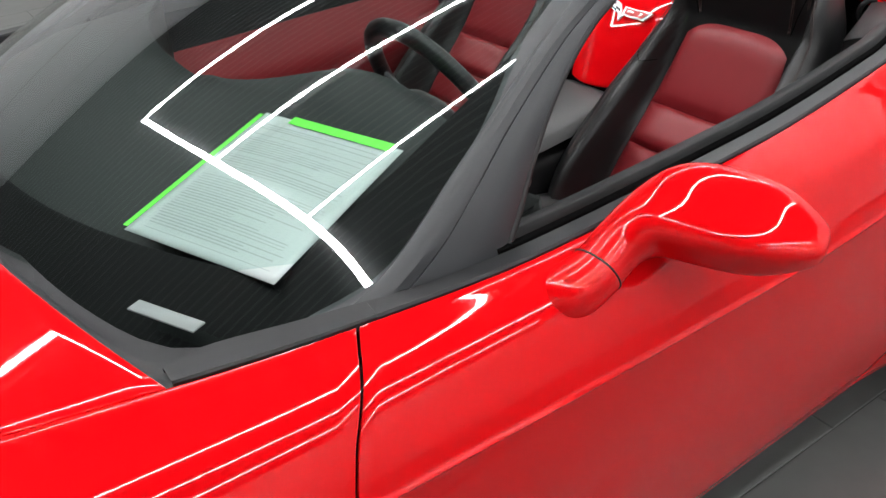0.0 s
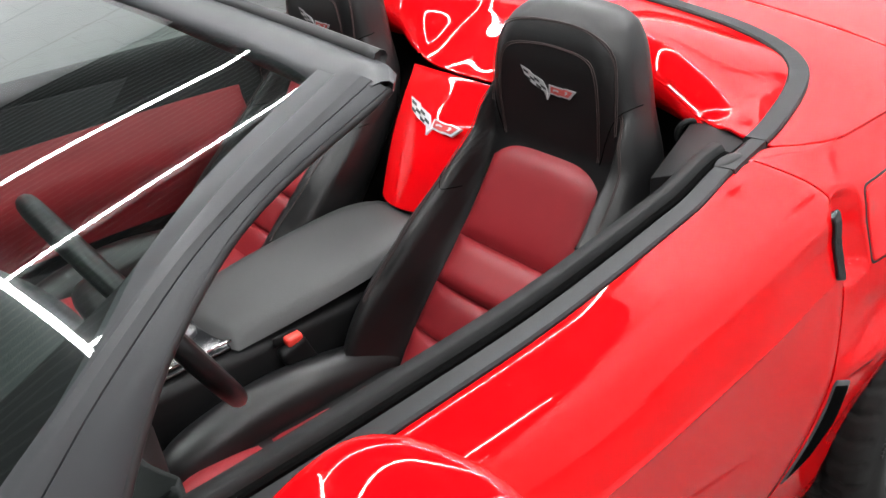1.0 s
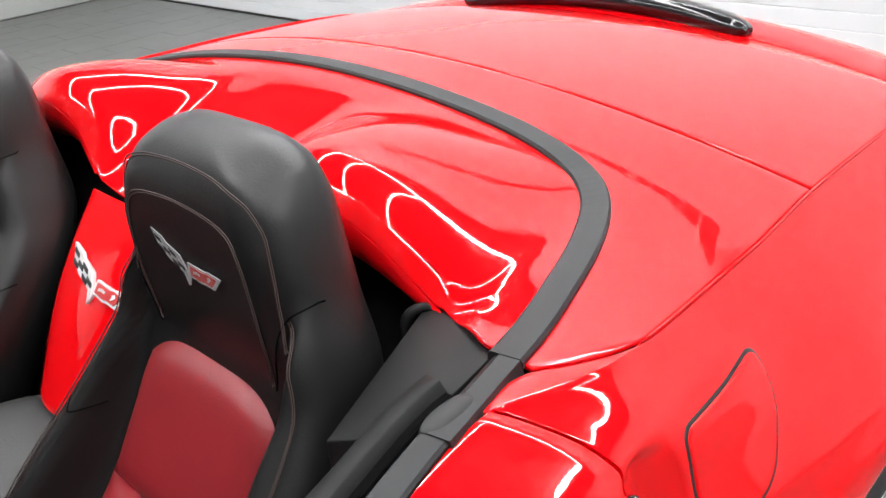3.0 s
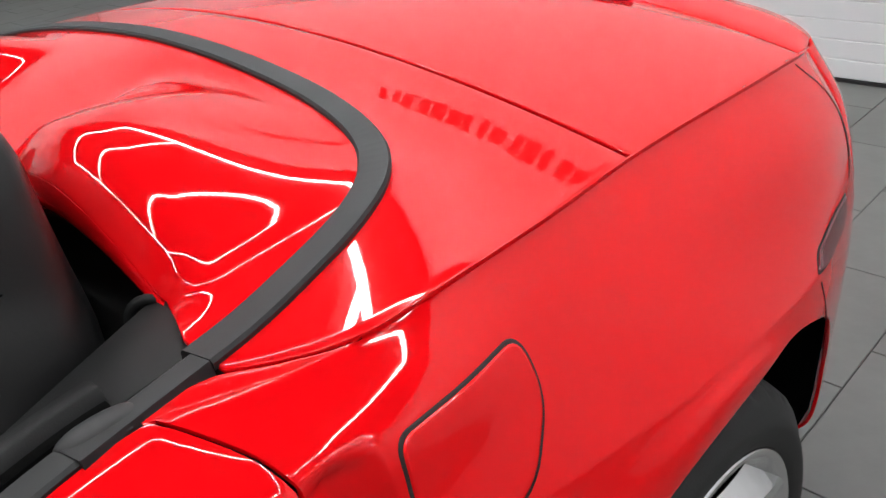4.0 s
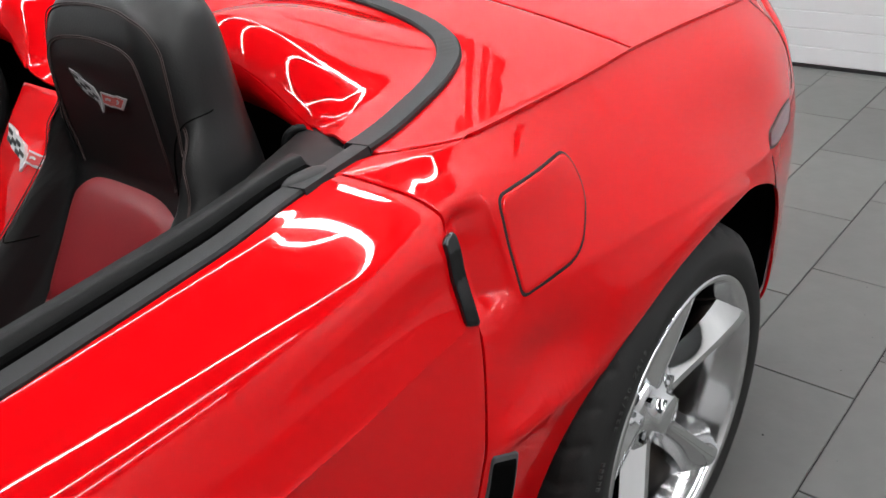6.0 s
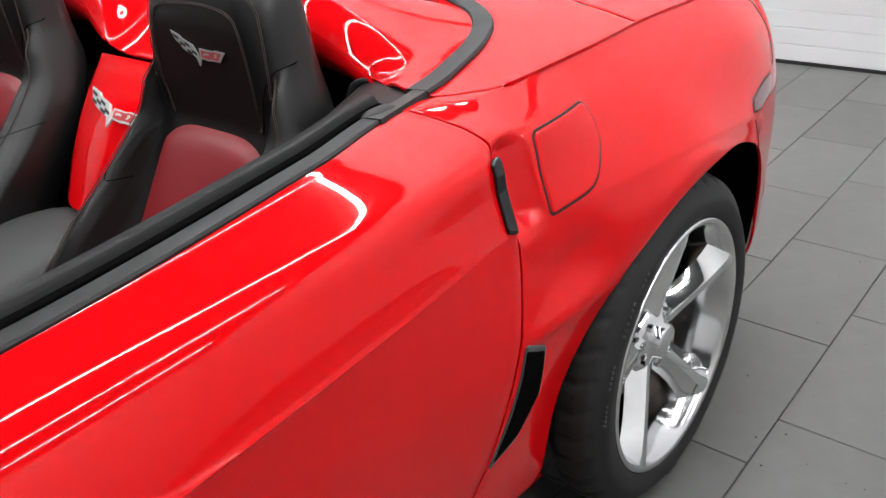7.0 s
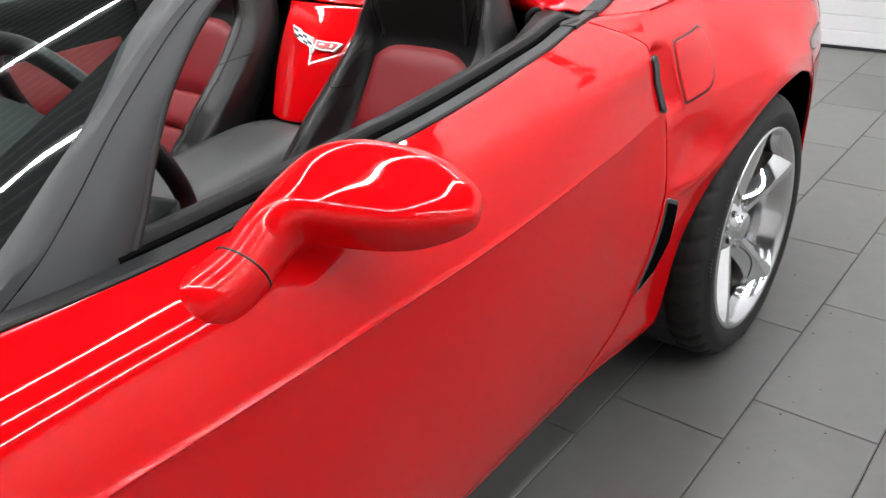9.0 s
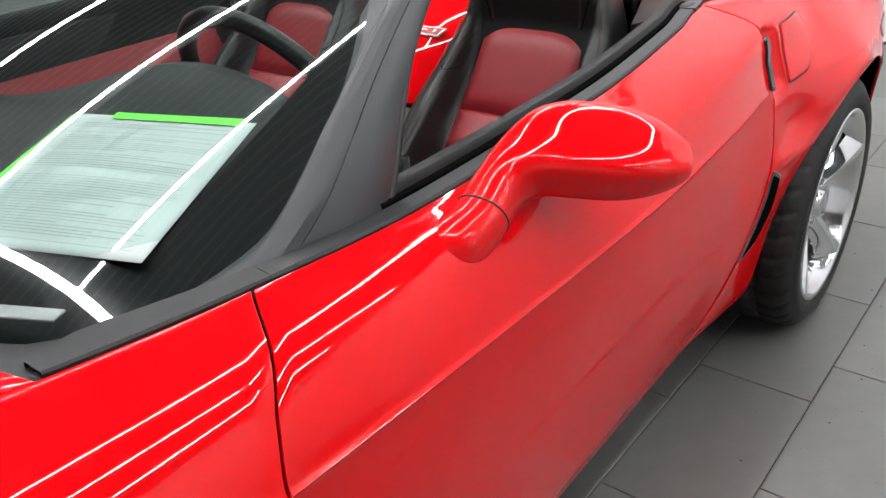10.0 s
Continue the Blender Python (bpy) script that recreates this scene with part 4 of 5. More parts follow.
# ---- seats ----
def pillow(P, bulge, drop, name, mat, parent, label="", nrm=None, e=4):
    """A padded patch: grid P (nu, nv, 3) raised in the middle and turned down at its edges."""
    nu, nv = P.shape[:2]
    a = np.gradient(P, axis=0)
    b = np.gradient(P, axis=1)
    n = np.cross(a, b)
    n /= np.linalg.norm(n, axis=-1, keepdims=True)
    if nrm is not None and (n.mean((0, 1)) @ np.array(nrm)) < 0:
        n = -n
    u = np.linspace(-1, 1, nu)[:, None]
    v = np.linspace(-1, 1, nv)[None]
    k = (1 - np.abs(u)**e) ** .5 * (1 - np.abs(v)**e) ** .5
    Q = P + n * (bulge * k - drop * (1 - k))[..., None]
    return patch(name, [Q], mat, parent, label, thick=0, bevel=0)


def tube(name, pts, radii, mat, parent, label="", n=18, flat=1.0, axis=(0, 0, 1)):
    C = smooth_line(pts, 36)
    sv = np.linspace(0, 1, len(pts))
    R = [hermite(sv, [r[i] for r in radii])(np.linspace(0, 1, 36)) for i in (0, 1)]
    V = []
    for i in range(36):
        t = Vector(C[min(i + 1, 35)] - C[max(i - 1, 0)]).normalized()
        sd = Vector(axis)
        sd = (sd - t * sd.dot(t)).normalized()
        up = t.cross(sd)
        for k in range(n):
            a = 2 * math.pi * k / n
            V.append(tuple(Vector(C[i]) + sd * R[0][i] * math.cos(a) + up * R[1][i] * math.sin(a)))
    f = grid_faces(36, n, wrap_v=True)
    f += [tuple(range(n))[::-1], tuple(range(35 * n, 36 * n))]
    return link_mesh(name, V, f, mat, parent, label)


def flags(name, centre, right, up, scale, parent, lift, pale=None, red=None, label="silver badge of crossed chequered and red flags"):
    """A badge of two crossed flag shapes, plain."""
    r, u = Vector(right).normalized(), Vector(up).normalized()
    n = r.cross(u)
    pale, red = pale or WHITE, red or BADGE_RED

    def at(a, b, l):
        return tuple(Vector(centre) + r * a * scale * 1.42 + u * b * scale * .78 + n * l)
    def slab(nm, poly, mat, l, par):
        m = len(poly)
        V = [at(a, b, 0) for a, b in poly] + [at(a, b, l) for a, b in poly]
        F = [tuple(range(m, 2 * m))] + [(i, (i + 1) % m, m + (i + 1) % m, m + i) for i in range(m)]
        return link_mesh(nm, V, F, mat, par, smooth=False)
    left = [(-1.03, .68), (-.7, .53), (-.62, .41), (-.2, .2), (-.03, -.15), (.01, -.44), (0, -.66), (-.12, -.3), (-.53, -.09), (-.8, .15)]
    rightp = [(.03, .09), (.5, .06), (.62, .1), (.97, .06), (.77, -.37), (.53, -.35), (.38, -.38), (.09, -.33), (.02, -.65)]
    b = slab(name, left, pale, lift, parent)
    tagged(b, label)
    slab("red_flag", rightp, pale, lift, b)
    slab("red_field", [(.10, .03), (.48, .0), (.6, .04), (.86, .0), (.72, -.3), (.5, -.28), (.36, -.31), (.11, -.26)], red, lift * 1.3, b)
    slab("emblem", [(.2, -.09), (.3, -.06), (.4, -.1), (.38, -.16), (.28, -.14), (.2, -.18)], pale, lift * 1.5, b)
    slab("emblem", [(.6, -.06), (.66, -.03), (.7, -.1), (.64, -.2), (.58, -.22), (.62, -.13)], pale, lift * 1.5, b)
    for i in range(4):
        for j in range(3):
            if (i + j) % 2 == 0:
                a0, b0 = -.93 + i * .205 + j * .045, .56 - i * .135 - j * .145
                slab("check", [(a0, b0), (a0 + .19, b0 - .12), (a0 + .225, b0 - .24), (a0 + .04, b0 - .13)], RUBBER, lift * 1.3, b)
    return b


def seat(yc):
    # back, shoulders and headrest: one padded skin
    zk = [.33, .40, .50, .58, .70, .80, .88, .93, .97, 1.02, 1.06, 1.095, 1.115, 1.126, 1.13]
    fw = hermite(zk, [.19, .226, .241, .244, .238, .220, .193, .176, .163, .154, .145, .127, .101, .066, .003])
    fx = hermite([.30, .36, .45, .535, .615, .69, .77, .85, .88, .95, 1.02, 1.06, 1.095, 1.115, 1.126, 1.13],
                 [1.765, 1.792, 1.847, 1.907, 1.977, 2.044, 2.094, 2.132, 2.141, 2.135, 2.133, 2.138, 2.151, 2.168, 2.186, 2.205])
    fb = hermite([.40, .6, .8, .9, 1.0, 1.06, 1.095, 1.115, 1.126, 1.13], [2.0, 2.10, 2.235, 2.27, 2.264, 2.262, 2.255, 2.244, 2.23, 2.211])
    fp = hermite([.33, .40, .45, .50, .58, .70, .80, .88, .93, .96, .985, 1.13], [.02, .075, .115, .138, .150, .128, .078, .046, .030, .016, 0, 0])

    def skin(y, z, lift=.0012):
        """x of the seat's front at a place."""
        w, bump, a = float(fw(z)), float(fp(z)), abs(y)
        r = min(.05 + .25 * bump, w * .62)
        k = min(max((a - .148) / max(w - r - .125, .02), 0), 1)
        e = min(max((a - (w - r)) / r, 0), 1)
        rd = min(.05 + .3 * bump, (float(fb(z)) - float(fx(z))) * .55)
        return float(fx(z)) - bump * k * k * (3 - 2 * k) + rd * (1 - math.sqrt(max(1 - e * e, 0))) - lift

    zz = np.r_[np.linspace(.33, 1.06, 64), np.linspace(1.066, 1.126, 16), 1.1285, 1.13]
    across = np.sin(np.linspace(-1, 1, 61) * math.pi / 2)
    V = []
    for z in zz:
        w = float(fw(z))
        row = [(skin(w * u, z, 0), yc + w * u, z) for u in across]
        x_end, x_back = row[0][0], float(fb(z))
        for a in np.linspace(0, math.pi, 19)[1:-1]:
            c, s_ = math.cos(a), math.sin(a)
            row.append((x_end + (x_back - x_end) * s_**.5, yc + w * math.copysign(abs(c)**.5, c), z))
        V += row
    n = 61 + 17
    f = grid_faces(len(zz), n, wrap_v=True) + [tuple(range((len(zz) - 1) * n, len(zz) * n))]
    shell = link_mesh("seat", V, [q[::-1] for q in f], LEATHER, car, "black leather bucket seat with red leather inserts")

    bm = bmesh.new()
    bm.from_mesh(shell.data)
    bmesh.ops.remove_doubles(bm, verts=[q for q in bm.verts if q.co.z > 1.1255], dist=.006)
    bm.to_mesh(shell.data)
    bm.free()

    # seam line: the groove's shade laid on as a thin near-black tube
    def seam(line):
        pts = [(skin(y, z, .0004), yc + y, z) for y, z in smooth_line(line, 50)]
        v, f = sweep(pts, ring_section(.0010, .0010, 6))
        link_mesh("seam", v, f, VOID, shell)

    def stitch(line):
        pts = [(skin(y, z), yc + y, z) for y, z in smooth_line(line, 60)]
        for off in (0, .004):
            v, f = sweep([(p[0], p[1] + off * (1 if p[1] > yc else -1), p[2] + off * .6) for p in pts], ring_section(.0009, .0009, 5))
            link_mesh("stitching", v, f, STITCH, shell)
    stitch([(-.112, .875), (-.116, .95), (-.112, 1.01), (-.098, 1.045), (-.06, 1.058), (0, 1.062), (.06, 1.058), (.098, 1.045), (.112, 1.01), (.116, .95), (.112, .875)])
    stitch([(-.146, .93), (-.143, 1.0), (-.135, 1.05), (-.11, 1.082), (-.06, 1.097), (0, 1.1), (.06, 1.097), (.11, 1.082), (.135, 1.05), (.143, 1.0), (.146, .93)])
    # red inserts of the back: one tall and three pleats
    def face(z):
        return hermite([.36, .45, .535, .615, .69, .77, .85, .9], [1.78, 1.835, 1.895, 1.965, 2.034, 2.084, 2.126, 2.15])(z) - .006
    for z0, z1 in ((.690, .866), (.613, .690), (.536, .613), (.45, .536)):
        u = np.linspace(-1, 1, 22)[:, None]
        k = np.linspace(0, 1, 16)[None]
        wtop = np.interp(z1, [.4, .7, .86], [.136, .149, .130])
        wbot = np.interp(z0, [.4, .7, .86], [.136, .149, .130])
        Z = z0 + (z1 - z0) * k + 0 * u
        if z1 > .8:
            Z = Z - .03 * np.abs(u)**4 * k
        Y = yc + u * (wbot + (wtop - wbot) * k)
        pillow(np.stack([face(Z) + 0 * Y, Y, Z], -1), .010, .010, "back_insert", RED_LEATHER, shell, "red leather seat insert", nrm=(-1, 0, .5))
    # seams and stitching of the side bolsters
    for sg in (-1, 1):
        stitch([(sg * .195, .60), (sg * .198, .70), (sg * .192, .80), (sg * .178, .88), (sg * .160, .94), (sg * .150, .965)])
        seam([(sg * .118, .872), (sg * .132, .92), (sg * .150, .968), (sg * .172, .982)])
        seam([(sg * .160, .775), (sg * .20, .79), (sg * .228, .80)])
    # cushion: base, red inserts, bolsters
    base = superball(.29, .235, .10, .35, .4, centre=(1.60, yc, .37))
    link_mesh("cushion", base.reshape(-1, 3), grid_faces(24, 40, wrap_v=True), LEATHER, shell)
    for x0, x1 in ((1.70, 1.86), (1.54, 1.695), (1.33, 1.535)):
        u = np.linspace(-1, 1, 20)[:, None]
        k = np.linspace(0, 1, 14)[None]
        X = x0 + (x1 - x0) * k + 0 * u
        Z = .47 + .03 * np.clip((1.6 - X) / .3, 0, 1) - .05 * np.clip((1.42 - X) / .1, 0, 1)**2
        pillow(np.stack([X, yc + u * .14 + 0 * X, Z], -1), .012, .015, "cushion_insert", RED_LEATHER, shell, "red leather seat insert", nrm=(0, 0, 1))
    for sg in (-1, 1):
        tube("cushion_bolster", [(1.33, yc + sg * .17, .42), (1.42, yc + sg * .185, .465), (1.6, yc + sg * .195, .478), (1.78, yc + sg * .195, .46), (1.88, yc + sg * .18, .44)],
             [(.03, .03), (.055, .055), (.058, .06), (.055, .055), (.04, .04)], LEATHER, shell, axis=(0, 1, 0))
    flags("badge", (2.131, yc - .008, .994), (0, -1, 0), (.1, 0, 1), .047, shell, .0016, THREAD, THREAD_RED, "flag badge stitched in grey and red thread")
    return shell


for yc in (-.377, .377):
    seat(yc)
flags("badge", (2.166, -.010, .826), (0, -1, 0), (.66, 0, .75), .068, waterfall, .006)

# ---- console, dash, steering wheel ----
bm = box_bm(1.2, .27, .32, .02, centre=(1.55, 0, .42))
console = part("console", bm, BLACK_TRIM, car, "black centre console")
u = np.linspace(-1, 1, 24)[:, None]
k = np.linspace(0, 1, 24)[None]
X = 1.575 + .50 * k + .03 * (1 - u**2) * (-1) * (1 - k)
Y = u * (.125 + .012 * np.sin(np.pi * k) - .05 * np.clip((k - .75) / .25, 0, 1)**2)
Z = .605 + .05 * k - .0 * u
pillow(np.stack([X, Y, Z + 0 * Y], -1), .018, .02, "armrest", VINYL, console, "black leather armrest lid", nrm=(0, 0, 1))
bm = box_bm(.20, .2, .01, .004, centre=(1.47, -.01, .588))
part("switch_panel", bm, BLACK_GLOSS, console, "gloss black switch panel")
for yy in (-.092, .075):
    pts = smooth_line([(1.36, yy, .592), (1.46, yy * 1.04, .597), (1.575, yy * 1.1, .600)], 14)
    v, f = sweep([tuple(p) for p in pts], ring_section(.004, .003, 8))
    link_mesh("chrome_strip", v, f, CHROME, console, "thin chrome strip")
for px, py in ((1.525, -.012), (1.46, .02)):
    V = [(px + r * math.cos(a), py + r * math.sin(a), z) for a in np.linspace(0, 2 * math.pi, 28, endpoint=False) for r, z in ((.021, .593), (.021, .602), (.018, .605), (.015, .602), (.013, .607), (.001, .608))]
    link_mesh("knob", V, grid_faces(28, 6, wrap_u=True), SILVER, console, "round dark knob")
bm = box_bm(.05, .006, .022, .002, 1, centre=(1.665, -.137, .575))
part("lid_latch", bm, BLACK_TRIM, console)
bm = box_bm(.06, .032, .13, .012, 3, centre=(1.69, -.146, .505), rot=Matrix.Rotation(radians(-20), 4, "Y"))
buckle = part("belt_buckle", bm, BLACK_TRIM, car, "black seat belt buckle with red button")
bm = box_bm(.034, .024, .02, .006, 2, centre=(1.677, -.146, .572))
part("button", bm, ORANGE, buckle)

# dashboard
s = np.linspace(-1, 1, 50)[:, None]
prof = [(-.085, .83), (-.03, .868), (.0, .893), (.12, .925), (.22, .932), (.32, .94), (.40, .946), (.44, .95), (.48, .945), (.51, .91), (.53, .8), (.54, .5)]
xb = .70 + .17 * np.abs(s)**2.4
hump = .075 * np.exp(-((s * .74 + .38) / .2)**2)
rows = []
for q, (a, z) in enumerate(prof):
    reach = a if a < .37 else .37 + (a - .37) * (.03 + .97 * np.exp(-((s * .735 + .36) / .26)**4))
    rows.append(np.stack([xb + reach * (1 + 0 * s) + .02 * (a > .3) * (s < 0), .735 * s, z + hump * np.clip((a - .36) / .08, 0, 1) - .025 * s**2], -1))
P = np.concatenate(rows, 1)
patch("dashboard", [P], DASH, car, "dark grey dashboard", flip=True, thick=.01, bevel=0)

# steering wheel
wc, wn = Vector((1.365, -.37, .905)), Vector((.90, 0, .43)).normalized()
e1 = Vector((0, 1, 0))
e2 = wn.cross(e1).normalized()
pts = [tuple(wc + (e1 * math.cos(a) + e2 * math.sin(a)) * .178) for a in np.linspace(0, 2 * math.pi, 64, endpoint=False)]
v, f = sweep(pts, ring_section(.017, .014, 12), closed=True, up=tuple(wn))
sw = link_mesh("steering_wheel", v, f, LEATHER, car, "black leather steering wheel")
V = superball(.03, .075, .06, .7, .7, 14, 20)
R = Matrix((wn, e1, -e2 if e2.z < 0 else e2)).transposed()
link_mesh("hub", [tuple(wc - wn * .03 + R @ Vector(p)) for p in V.reshape(-1, 3)], grid_faces(14, 20, wrap_v=True), LEATHER, sw)
for a in (0.15, math.pi - .15, -math.pi / 2):
    d = e1 * math.cos(a) + (e2 if e2.z > 0 else -e2) * math.sin(a)
    v, f = sweep([tuple(wc - wn * .02 + d * .05), tuple(wc - wn * .012 + d * .11), tuple(wc + d * .17)], ring_section(.018, .008, 8), up=tuple(wn))
    link_mesh("spoke", v, f, SILVER, sw)

# sheet of paper on the dash
c00, c10, c01, c11 = (np.array(p) for p in ((.795, -.445, .938), (.895, -.69, .932), (1.075, -.30, .972), (1.146, -.59, .984)))
u = np.linspace(0, 1, 24)[:, None, None]
w = np.linspace(0, 1, 24)[None, :, None]
P = (c00 * (1 - u) + c10 * u) * (1 - w) + (c01 * (1 - u) + c11 * u) * w
P[..., 2] += .006 * np.sin(np.pi * w[..., 0]) * np.sin(np.pi * u[..., 0])
sheet = patch("paper_sheet", [P], PAPER, None, thick=.0006, bevel=0)
tagged(sheet, "white printed sheet with green edge lying on the dashboard", "paper")


def on_sheet(u, w, lift):
    p = (c00 * (1 - u) + c10 * u) * (1 - w) + (c01 * (1 - u) + c11 * u) * w
    p[2] += .006 * math.sin(math.pi * w) * math.sin(math.pi * u) + lift
    return tuple(p)


def print_bar(u0, u1, w0, w1, mat, lift=.0012, name="print_line", n=8):
    V, F = [], []
    for i in range(n + 1):
        u = u0 + (u1 - u0) * i / n
        V += [on_sheet(u, w0, lift), on_sheet(u, w1, lift)]
    F = [(2 * i, 2 * i + 2, 2 * i + 3, 2 * i + 1) for i in range(n)]
    return link_mesh(name, V, F, mat, sheet, smooth=False)


rng = random.Random(2)
for k in range(50):
    w = .05 + k * .0175
    if rng.random() < .12:
        continue
    print_bar(.06 + rng.uniform(0, .03), rng.choice((.93, .9, .7, .5)), w, w + rng.choice((.003, .0045)), INK)
print_bar(.22, .95, .955, 1.02, GREEN, .002, "green_edge")
print_bar(-.035, .0, .02, .98, GREEN, .0005, "green_edge", 2)

VIN = Matrix.Translation((.775, -.655, .926)) @ Matrix.Rotation(radians(25), 4, "Z")
bm = box_bm(.020, .105, .003, .001, 1, centre=(0, 0, 0), rot=VIN)
tag_plate = part("dash_plate", bm, PLATE, car, "small pale plate on the dashboard")
for sg in (-1, 1):
    # belt guide beside the seat, latch lump at the door's rear corner
    ring = [(2.292 + .016 * math.cos(a), sg * (.566 + .012 * math.cos(a)), .902 + .022 * math.sin(a)) for a in np.linspace(0, 2 * math.pi, 24, endpoint=False)]
    v, f = sweep(ring, ring_section(.006, .006, 8), closed=True, up=(.5, -.8, .1))
    link_mesh("belt_guide", v, f, BLACK_TRIM, car)
    q = superball(.034, .013, .009, .8, .8, 10, 16, centre=(2.168, sg * .722, .934))
    link_mesh("latch_cover", q.reshape(-1, 3), grid_faces(10, 16, wrap_v=True), RUBBER, car)

# ---- the room ----
WALL_X = 5.71


def slab(name, lo, hi, mat, label="", category="", bevel=0.0):
    size = [b - a for a, b in zip(lo, hi)]
    bm = box_bm(*size, bevel, centre=[(a + b) / 2 for a, b in zip(lo, hi)])
    ob = part(name, bm, mat, None, label, smooth=False)
    return tagged(ob, label, category, kind="structure")


X0, Y0, Y1, TOP = -4.2, -8.6, 7.2, 4.9
slab("wall_west", (X0 - .2, Y0, 0), (X0, Y1, TOP), WALL, "plain white wall", "wall")
slab("wall_south", (X0 - .2, Y0 - .2, 0), (WALL_X + .2, Y0, TOP), DIM_WALL, "plain grey wall", "wall")
north = slab("wall_north", (X0 - .2, Y1, 0), (WALL_X + .2, Y1 + .2, TOP), WALL, "white wall of broad horizontal panels", "wall")
# ceiling of folded sheet: narrow ribs along the room
V, F = [], []
pitch, y = .16, Y0 - .2
while y < Y1 + .2:
    for dy, z in ((0, TOP), (.115, TOP), (.12, TOP - .05), (.155, TOP - .05), (pitch, TOP)):
        V += [(X0 - .2, y + dy, z), (WALL_X + .2, y + dy, z)]
    y += pitch
F = [(2 * i, 2 * i + 1, 2 * i + 3, 2 * i + 2) for i in range(len(V) // 2 - 1)]
k = len(V)
V += [(X0 - .2, Y0 - .2, TOP + .15), (WALL_X + .2, Y0 - .2, TOP + .15), (WALL_X + .2, y, TOP + .15), (X0 - .2, y, TOP + .15)]
F.append((k, k + 1, k + 2, k + 3))
roof = link_mesh("ceiling", V, F, CEILING, smooth=False)
# rib undersides: lamp light they catch is put into a lighter colour
roof.data.materials.append(LIT_RIB)
for i, face in enumerate(roof.data.polygons):
    face.material_index = 1 if i % 5 == 2 and i < len(F) - 1 else 0
tagged(roof, "dark ceiling of ribbed metal sheet carrying tube lamps", "ceiling", kind="structure")
east = slab("wall_east", (WALL_X + .06, Y0, 0), (WALL_X + .2, Y1, TOP), WALL, "white wall of ribbed overhead door panels", "wall")

# lamps on the ceiling
def light_tube(a, b):
    d = Vector(b) - Vector(a)
    bm = box_bm(d.length, .06, .04, .012, centre=(0, 0, 0))
    bmesh.ops.rotate(bm, verts=bm.verts, matrix=Matrix.Rotation(math.atan2(d.y, d.x), 3, "Z"))
    bmesh.ops.translate(bm, verts=bm.verts, vec=((a[0] + b[0]) / 2, (a[1] + b[1]) / 2, TOP - .065))
    ob = part("ceiling_lamp", bm, TUBE)
    return tagged(ob, "long white glowing tube lamp under the ceiling", "lamp", "ceiling tube lamps")


BAR_Y = (-2.35, -.11, 2.05, 4.35)
BAR_X = (-.4, 5.2)
for y in BAR_Y + (-4.6, -6.9):
    light_tube((BAR_X[0], y), (BAR_X[1], y))
for x in BAR_X:
    light_tube((x, BAR_Y[0] - .02), (x, BAR_Y[-1] + .02))

# floor
TL, TW, JOINT = .526, .2835, .003
ground = slab("floor", (X0 - .2, Y0 - .2, -.2), (WALL_X + .2, Y1 + .2, -.004), GROUT, "grey slate-look tile floor in running bond", "floor")


def tile_mesh(a, b):
    bm = box_bm(a, b, .02, .0015, 1, centre=(0, 0, -.01))
    me = bpy.data.meshes.new("tile")
    bm.to_mesh(me)
    bm.free()
    me.materials.append(TILE)
    return me


TILE_TURN = Matrix.Translation((2.28, -1.064, 0)) @ Matrix.Rotation(radians(-.7), 4, "Z") @ Matrix.Translation((-2.28, 1.064, 0))
tile_me = tile_mesh(TL - JOINT, TW - JOINT)
rest_v, rest_f = [], []
rng = random.Random(4)
row_lo, row_hi = int((Y0 + 1.067) // TW), int((Y1 + 1.067) // TW) + 1
for j in range(row_lo, row_hi):
    yc = -1.064 + (j + .5) * TW
    off = 2.286 - j * TL / 3
    for i in range(int((X0 - off) // TL), int((WALL_X + .1 - off) // TL) + 1):
        xc = off + (i + .5) * TL
        near = xc > 1.2 and -2.0 < yc < .9
        dz = rng.uniform(-.0004, .0004)
        if near:
            ob = new("tile", tile_me)
            ob.matrix_basis = TILE_TURN @ pose(xc, yc, dz)
            ob.parent = ground
        else:
            a, b = (TL - JOINT) / 2, (TW - JOINT) / 2
            k = len(rest_v)
            rest_v += [(xc - a, yc - b, dz), (xc + a, yc - b, dz), (xc + a, yc + b, dz), (xc - a, yc + b, dz)]
            rest_f.append((k, k + 1, k + 2, k + 3))
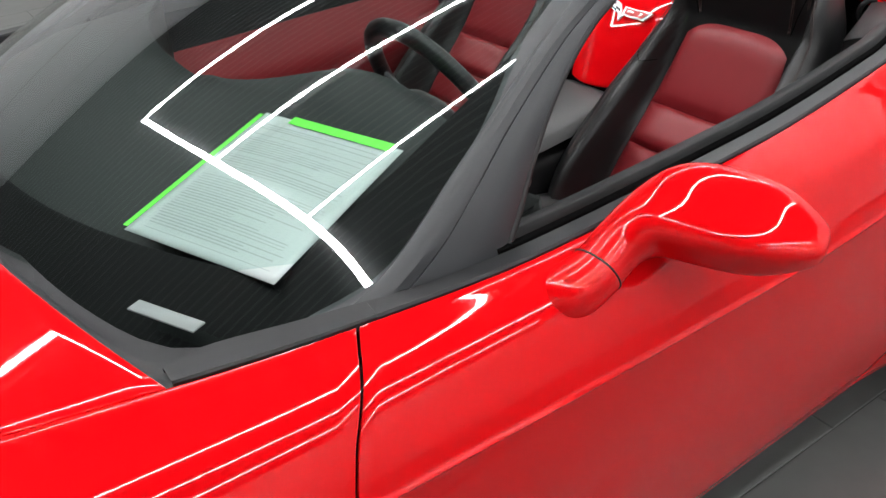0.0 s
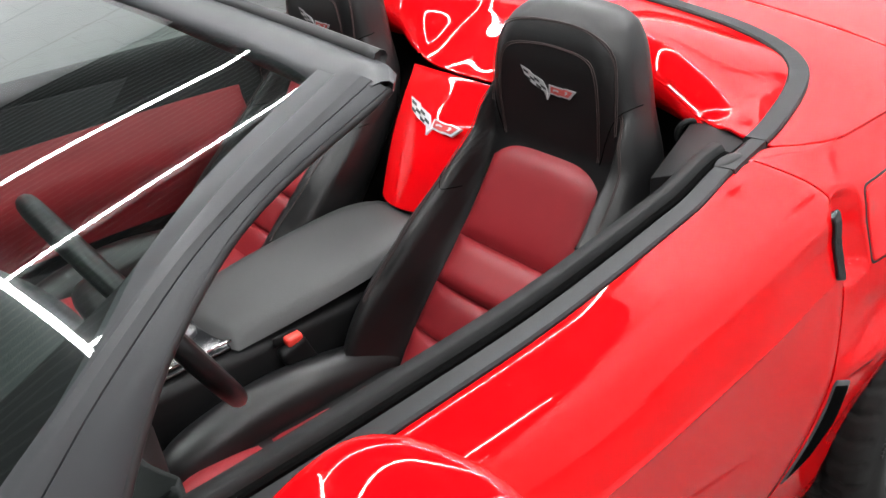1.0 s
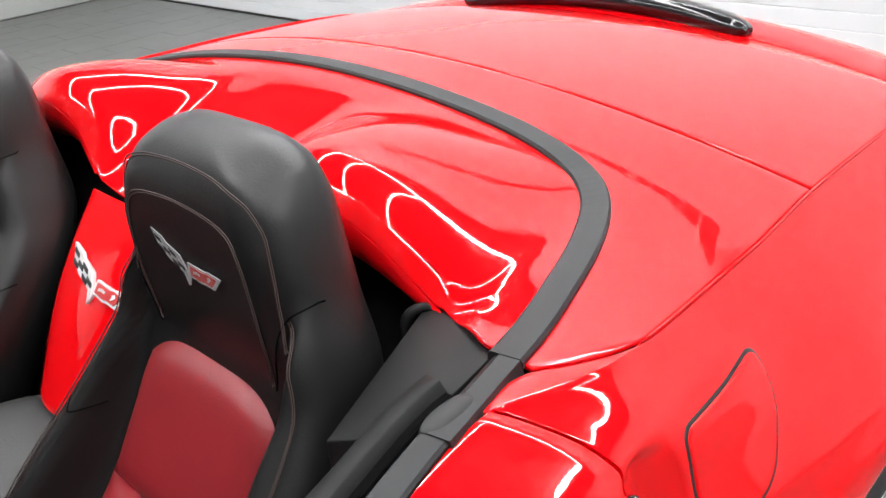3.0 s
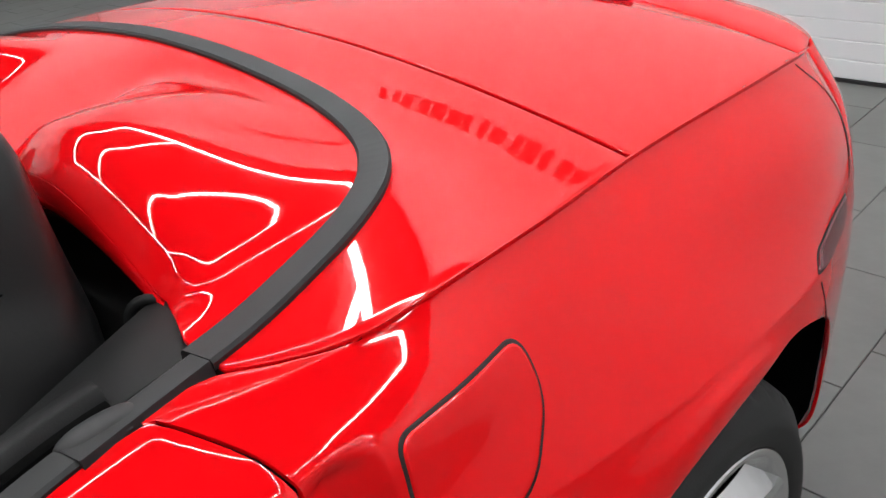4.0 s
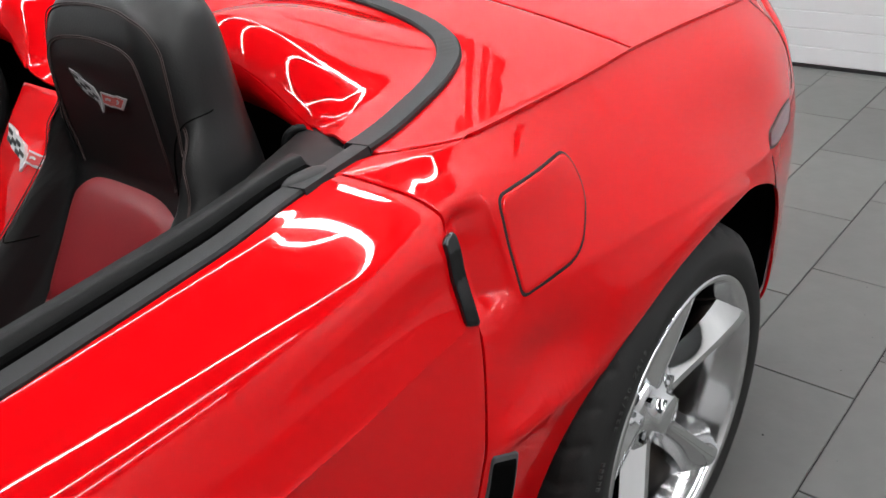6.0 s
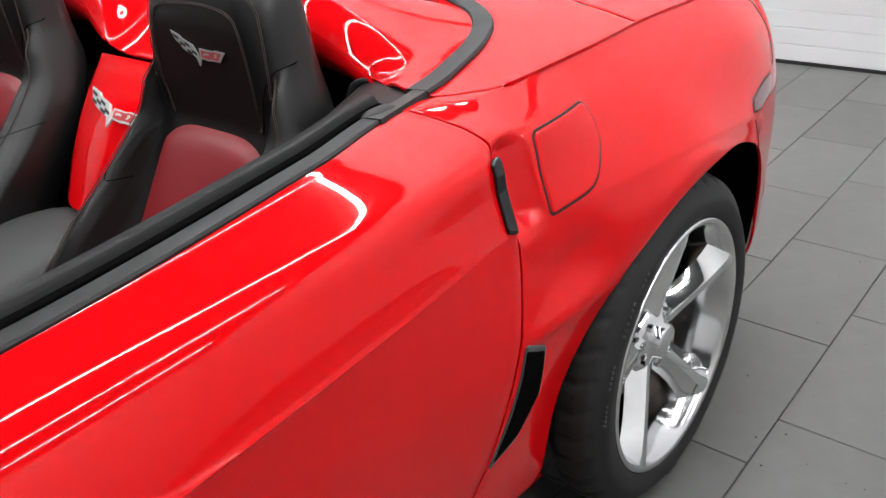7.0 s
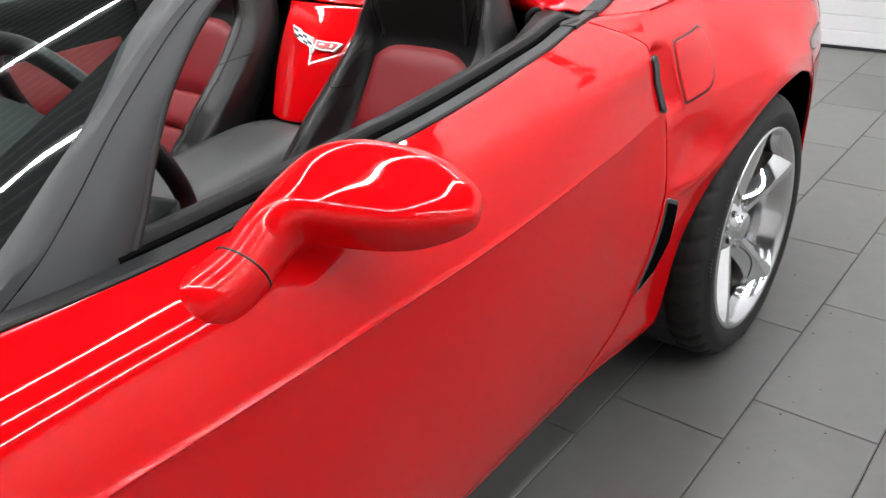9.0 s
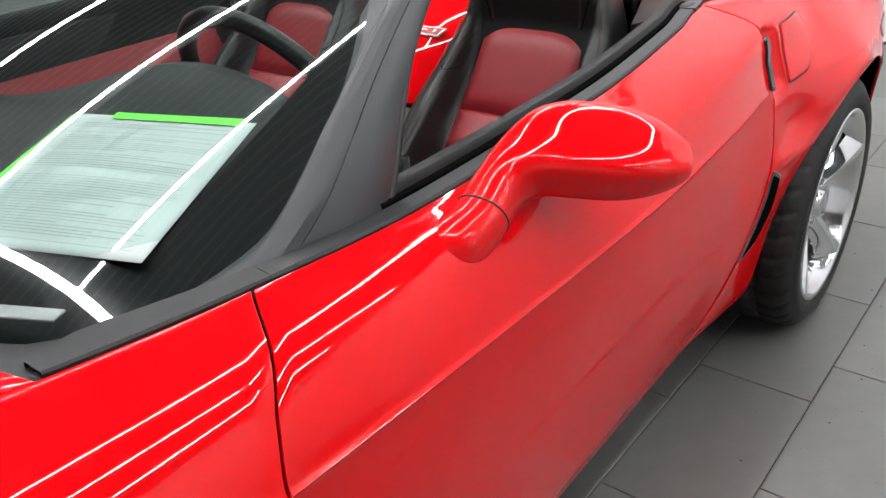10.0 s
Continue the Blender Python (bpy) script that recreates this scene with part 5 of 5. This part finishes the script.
rest = link_mesh("tiles", [tuple(TILE_TURN @ Vector(p)) for p in rest_v], rest_f, TILE, ground, smooth=False)
tagged(rest, kind="stuff")

# ribs of the overhead door
for k in range(58):
    bm = box_bm(.05, Y1 - Y0, .0825, .0035, 1, centre=(WALL_X + .035, (Y0 + Y1) / 2, .014 + .0417 + k * .0835))
    part("panel", bm, DOOR_WHITE, east, smooth=False)
for z0, z1 in ((.01, .40), (.41, .80), (.81, 1.20), (1.21, 1.60), (1.61, 1.97), (1.99, 2.03), (2.05, 3.0), (3.04, 3.95), (3.99, TOP - .02)):
    bm = box_bm(WALL_X - X0, .03, z1 - z0, .004, 2, centre=((WALL_X + X0) / 2, Y1 - .012, (z0 + z1) / 2))
    part("panel", bm, NORTH_WALL if z1 < 1.3 else DOOR_WHITE, north, smooth=False)
slab("door_seal", (WALL_X + .0, Y0, 0), (WALL_X + .06, Y1, .012), RUBBER, "black rubber seal under the overhead door", "seal")

# dark lettering bars high on the end wall
rng = random.Random(7)
y, row = -1.6, []
while y < 2.4:
    w = rng.choice((.07, .1, .13))
    bm = box_bm(.012, w, rng.choice((.16, .2, .2)), .002, 1, centre=(WALL_X + .004, y + w / 2, 3.22))
    part("sign_bar", bm, SIGN, east, smooth=False)
    y += w + rng.choice((.03, .04, .09))

# grit on the tiles
rng = random.Random(11)
V, F = [], []
for _ in range(150):
    x, y, r = rng.uniform(1.0, 4.6), rng.uniform(-1.9, -.95), rng.choice((.0012, .0018, .003))
    if 2.3 < x < 3.05 and y > -1.0:
        continue
    k = len(V)
    V += [(x + r * rng.uniform(.6, 1.3) * math.cos(a), y + r * rng.uniform(.6, 1.3) * math.sin(a), .0004) for a in (0, 1.05, 2.1, 3.14, 4.2, 5.2)] + [(x, y, .0004 + r * .6)]
    F += [(k + i, k + (i + 1) % 6, k + 6) for i in range(6)]
grit = link_mesh("floor_grit", V, F, RUBBER, smooth=False)
tagged(grit, "small dark specks of grit scattered on the tiles", "dirt", kind="stuff")
